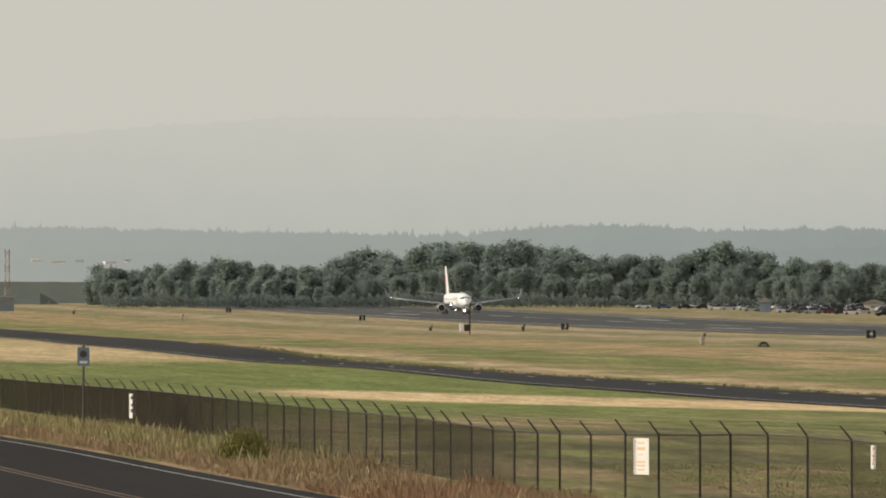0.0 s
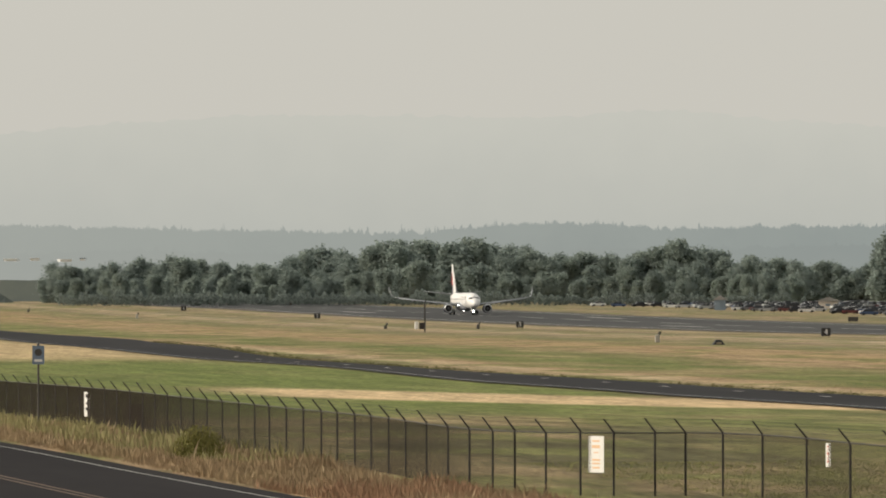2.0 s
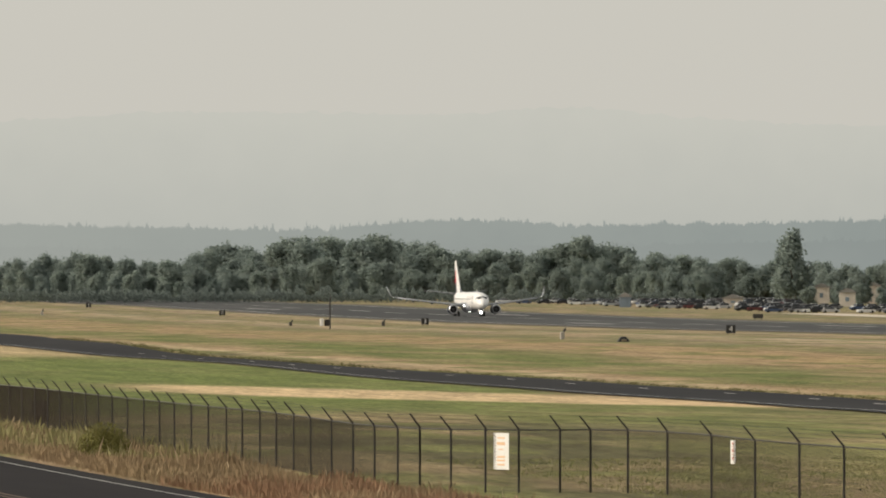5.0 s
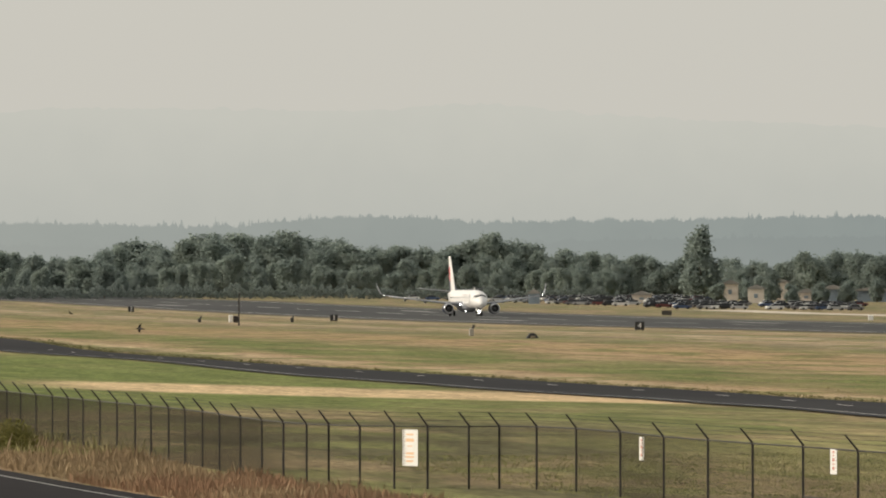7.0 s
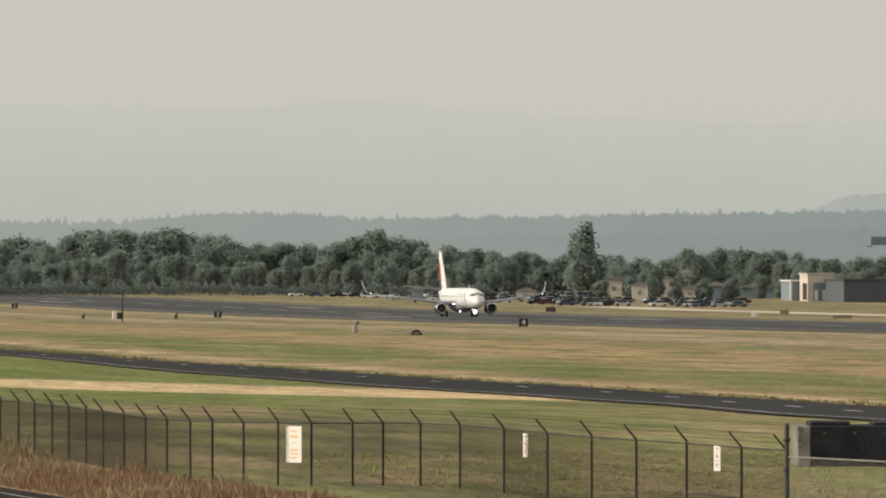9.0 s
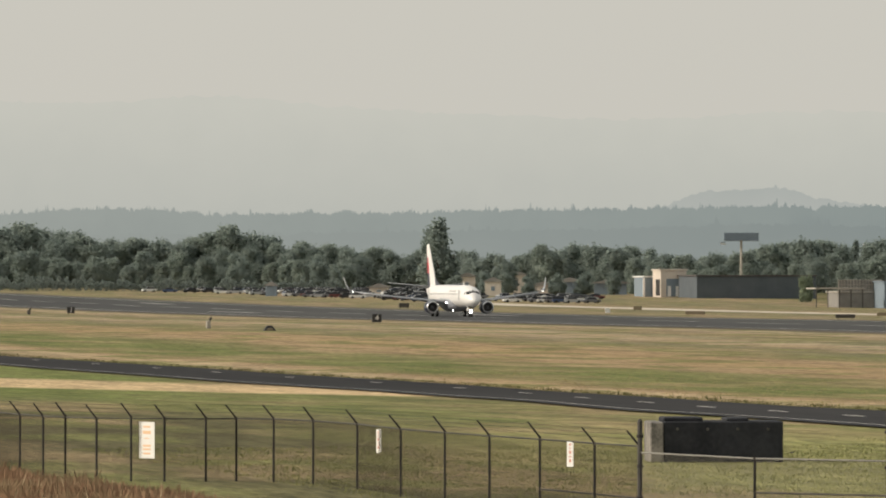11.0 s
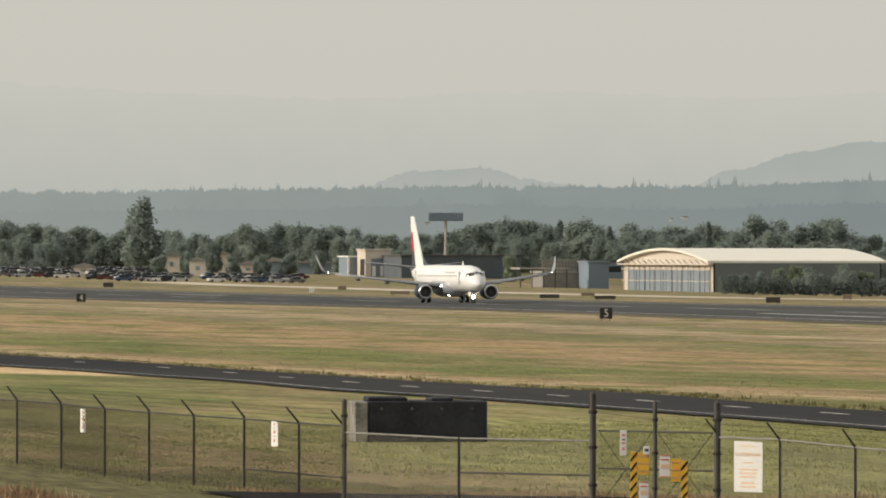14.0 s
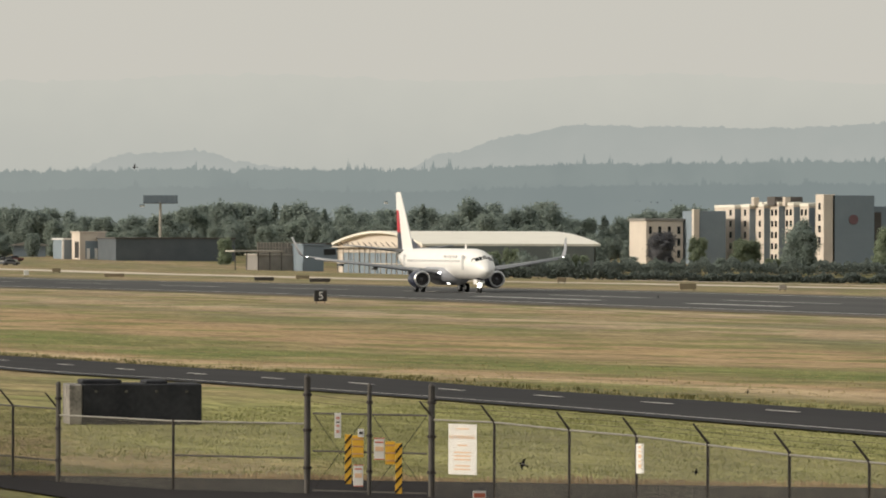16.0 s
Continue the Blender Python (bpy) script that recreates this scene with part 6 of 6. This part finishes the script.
def motions():
    rows = [(0.0, 1718.9), (1.0, 1673.8), (2.0, 1627.3), (3.0, 1579.1), (4.0, 1529.0), (5.0, 1476.8), (6.0, 1422.6), (7.0, 1366.4), (8.0, 1308.3), (9.0, 1248.4), (10.0, 1187.1), (11.0, 1124.3), (12.0, 1060.2), (13.0, 994.8),
            (14.0, 928.1), (15.0, 859.9), (16.0, 790.0)]
    walk(PLANE, [(t, pose(247.55, y, gz(247.55, y) + 0.07)) for t, y in rows])

    def drive(car, t_mark, y_mark, v, off):
        out = []
        for i in range(17):
            y = y_mark + (i - t_mark) * v
            y = max(-295, min(690, y))
            x = lane(y) - off
            dx = lane(y + 4) - lane(y - 4)
            out.append((float(i), pose(x, y, gz(x, y) + 0.07, 0, 0, -math.degrees(math.atan2(dx, 8)))))
        walk(car, out)

    drive(VAN, 12.0, 121.5, 27.0, 3.1)
    drive(PICKUP, 13.5, 121.5, 24.0, 1.8)
    # the swallow that sweeps past the lens
    p0, p1 = in_air(1.1, 0.79, 0.50, 7.8), in_air(1.2, -0.63, -0.09, 7.5)
    v = p1 - p0
    q = PATH[2][1].to_quaternion()
    fwd, wing = q @ Vector((-0.75, -0.10, 0.65)), q @ Vector((0.46, 0.62, 0.64))
    wing = (wing - fwd * wing.dot(fwd) / fwd.length_squared).normalized()
    fwd = fwd.normalized()
    turn = Matrix((fwd, wing, fwd.cross(wing))).transposed().to_4x4()
    way = [(0.0, p0 - v * 9 + Vector((0, 0, 1.5))), (0.9, p0 - v * 2), (1.0, p0 - v), (1.1, p0), (1.2, p1), (1.3, p1 + v), (1.4, p1 + v * 2), (2.0, p1 + v * 6 + Vector((0, 0, 2.4))), (3.0, Vector((-22, -10, 7))), (16.0, Vector((-90, -120, 25)))]
    walk(BIRDS[0], [(t, Matrix.Translation(p) @ turn) for t, p in way])
    # the banking swallow, a little farther off, showing its back
    p0, p1 = in_air(3.0, (462 - 784) / 784, (441 - 453) / 784, 31.5), in_air(3.1, (1064 - 784) / 784, (441 - 584) / 784, 30.0)
    v = p1 - p0
    fwd, wing = q @ Vector((0.97, -0.22, 0.0)), q @ Vector((0.2, 0.975, 0.1))
    wing = (wing - fwd * wing.dot(fwd) / fwd.length_squared).normalized()
    fwd = fwd.normalized()
    turn = Matrix((fwd, wing, fwd.cross(wing))).transposed().to_4x4()
    way = [(0.0, p0 - v * 22 + Vector((0, 0, 2))), (2.6, p0 - v * 4), (2.8, p0 - v * 2), (2.9, p0 - v), (3.0, p0), (3.1, p1), (3.2, p1 + v), (3.3, p1 + v * 2), (4.0, p1 + v * 8 + Vector((0, 0, 2))), (5.0, Vector((55, 5, 9))), (16.0, Vector((140, -160, 25)))]
    walk(BIRDS[6], [(t, Matrix.Translation(p) @ turn) for t, p in way])
    # smaller swallows crossing the view
    def track(bird, marks, d, entry, leave):
        pts = [(tt, in_air(tt, (x - 784) / 784, (441 - y) / 784, d)) for tt, x, y in marks]
        flight(bird, [(0.0, entry)] + pts + ([(16.0, leave)] if marks[-1][0] < 16 else []), 0.4)

    track(BIRDS[1], [(4.9, -220, 60), (5.3, 222, 105), (5.5, 395, 156), (5.7, 570, 190), (6.1, 934, 194), (6.5, 1290, 157), (6.9, 1700, 90)], 230, Vector((-60, 60, 26)), Vector((140, -60, 30)))
    track(BIRDS[2], [(6.6, 760, 930), (6.9, 347, 594), (7.0, 247, 582), (7.2, -80, 560)], 160, Vector((45, 60, 4)), Vector((-70, 60, 12)))
    track(BIRDS[3], [(11.2, 1330, 800), (11.5, 1170, 640), (11.8, 1040, 510), (12.0, 988, 427), (12.2, 975, 386), (12.4, 976, 378), (12.5, 996, 390), (12.6, 1028, 413), (12.8, 1122, 465), (13.2, 1360, 590), (13.8, 1750, 640)], 190, Vector((60, 60, 4)), Vector((160, 60, 12)))
    track(BIRDS[4], [(13.9, 1800, 480), (14.4, 1330, 350), (14.5, 1275, 338), (14.8, 1060, 310), (15.2, 690, 290), (15.6, 430, 300), (16.0, 238, 296)], 250, Vector((150, 80, 20)), in_air(16.0, -0.70, 0.185, 250))
    track(BIRDS[5], [(15.4, 1500, 940), (15.8, 1050, 850), (16.0, 925, 822)], 130, Vector((60, -20, 4)), in_air(16.0, 0.18, -0.486, 130))
    track(BIRDS[7], [(0.5, -200, 420), (0.8, 42, 521), (0.9, 133, 564), (1.0, 200, 618), (1.1, 248, 654), (1.2, 294, 679), (1.6, 420, 960)], 190, Vector((-45, 90, 16)), Vector((90, -90, 12)))
    track(BIRDS[8], [(0.5, 470, 410), (0.8, 233, 379), (0.9, 160, 370), (1.0, 82, 364), (1.1, 4, 358), (1.4, -220, 350)], 420, in_air(0.0, 0.1, -0.02, 420), Vector((-160, 200, 30)))
    track(BIRDS[9], [(2.2, 1290, 800), (2.6, 1021, 667), (2.7, 955, 651), (3.0, 738, 650), (3.1, 668, 648), (3.2, 591, 651), (4.0, -200, 640)], 280, Vector((60, 80, 5)), Vector((-120, 60, 14)))

    track(BIRDS[10], [(11.0, 1760, 400), (11.6, 1557, 336), (11.8, 1513, 318), (12.0, 1461, 290), (12.2, 1407, 284), (12.4, 1346, 302), (12.6, 1284, 342), (12.8, 1214, 392), (13.0, 1126, 445), (13.6, 800, 560)], 300, Vector((150, 90, 18)), Vector((20, -60, 12)))
    track(BIRDS[11], [(5.4, 900, 720), (6.0, 1122, 602), (6.3, 1198, 498), (6.6, 1288, 441), (6.8, 1351, 447), (7.0, 1432, 479), (7.2, 1533, 519), (7.5, 1700, 560)], 300, Vector((20, 60, 5)), Vector((150, 60, 12)))
    track(BIRDS[12], [(5.7, 1690, 900), (6.0, 1348, 815), (6.3, 1008, 721), (6.6, 660, 640), (7.2, -150, 520)], 180, Vector((60, 60, 5)), Vector((-80, 60, 14)))
    track(BIRDS[13], [(14.9, 900, 790), (15.5, 1068, 797), (15.7, 1137, 812), (15.9, 1201, 829), (16.0, 1232, 836)], 130, Vector((20, 60, 5)), Vector((0, 0, 0)))
    track(BIRDS[14], [(14.6, 1640, 820), (15.0, 1400, 680), (15.5, 1255, 581), (15.6, 1237, 566), (15.8, 1199, 544), (16.0, 1165, 526)], 320, Vector((130, 90, 8)), Vector((0, 0, 0)))
    track(BIRDS[15], [(15.2, 1010, 790), (15.5, 1135, 738), (15.7, 1220, 709), (15.8, 1255, 697), (16.0, 1323, 694)], 190, Vector((20, 60, 5)), Vector((0, 0, 0)))


motions()
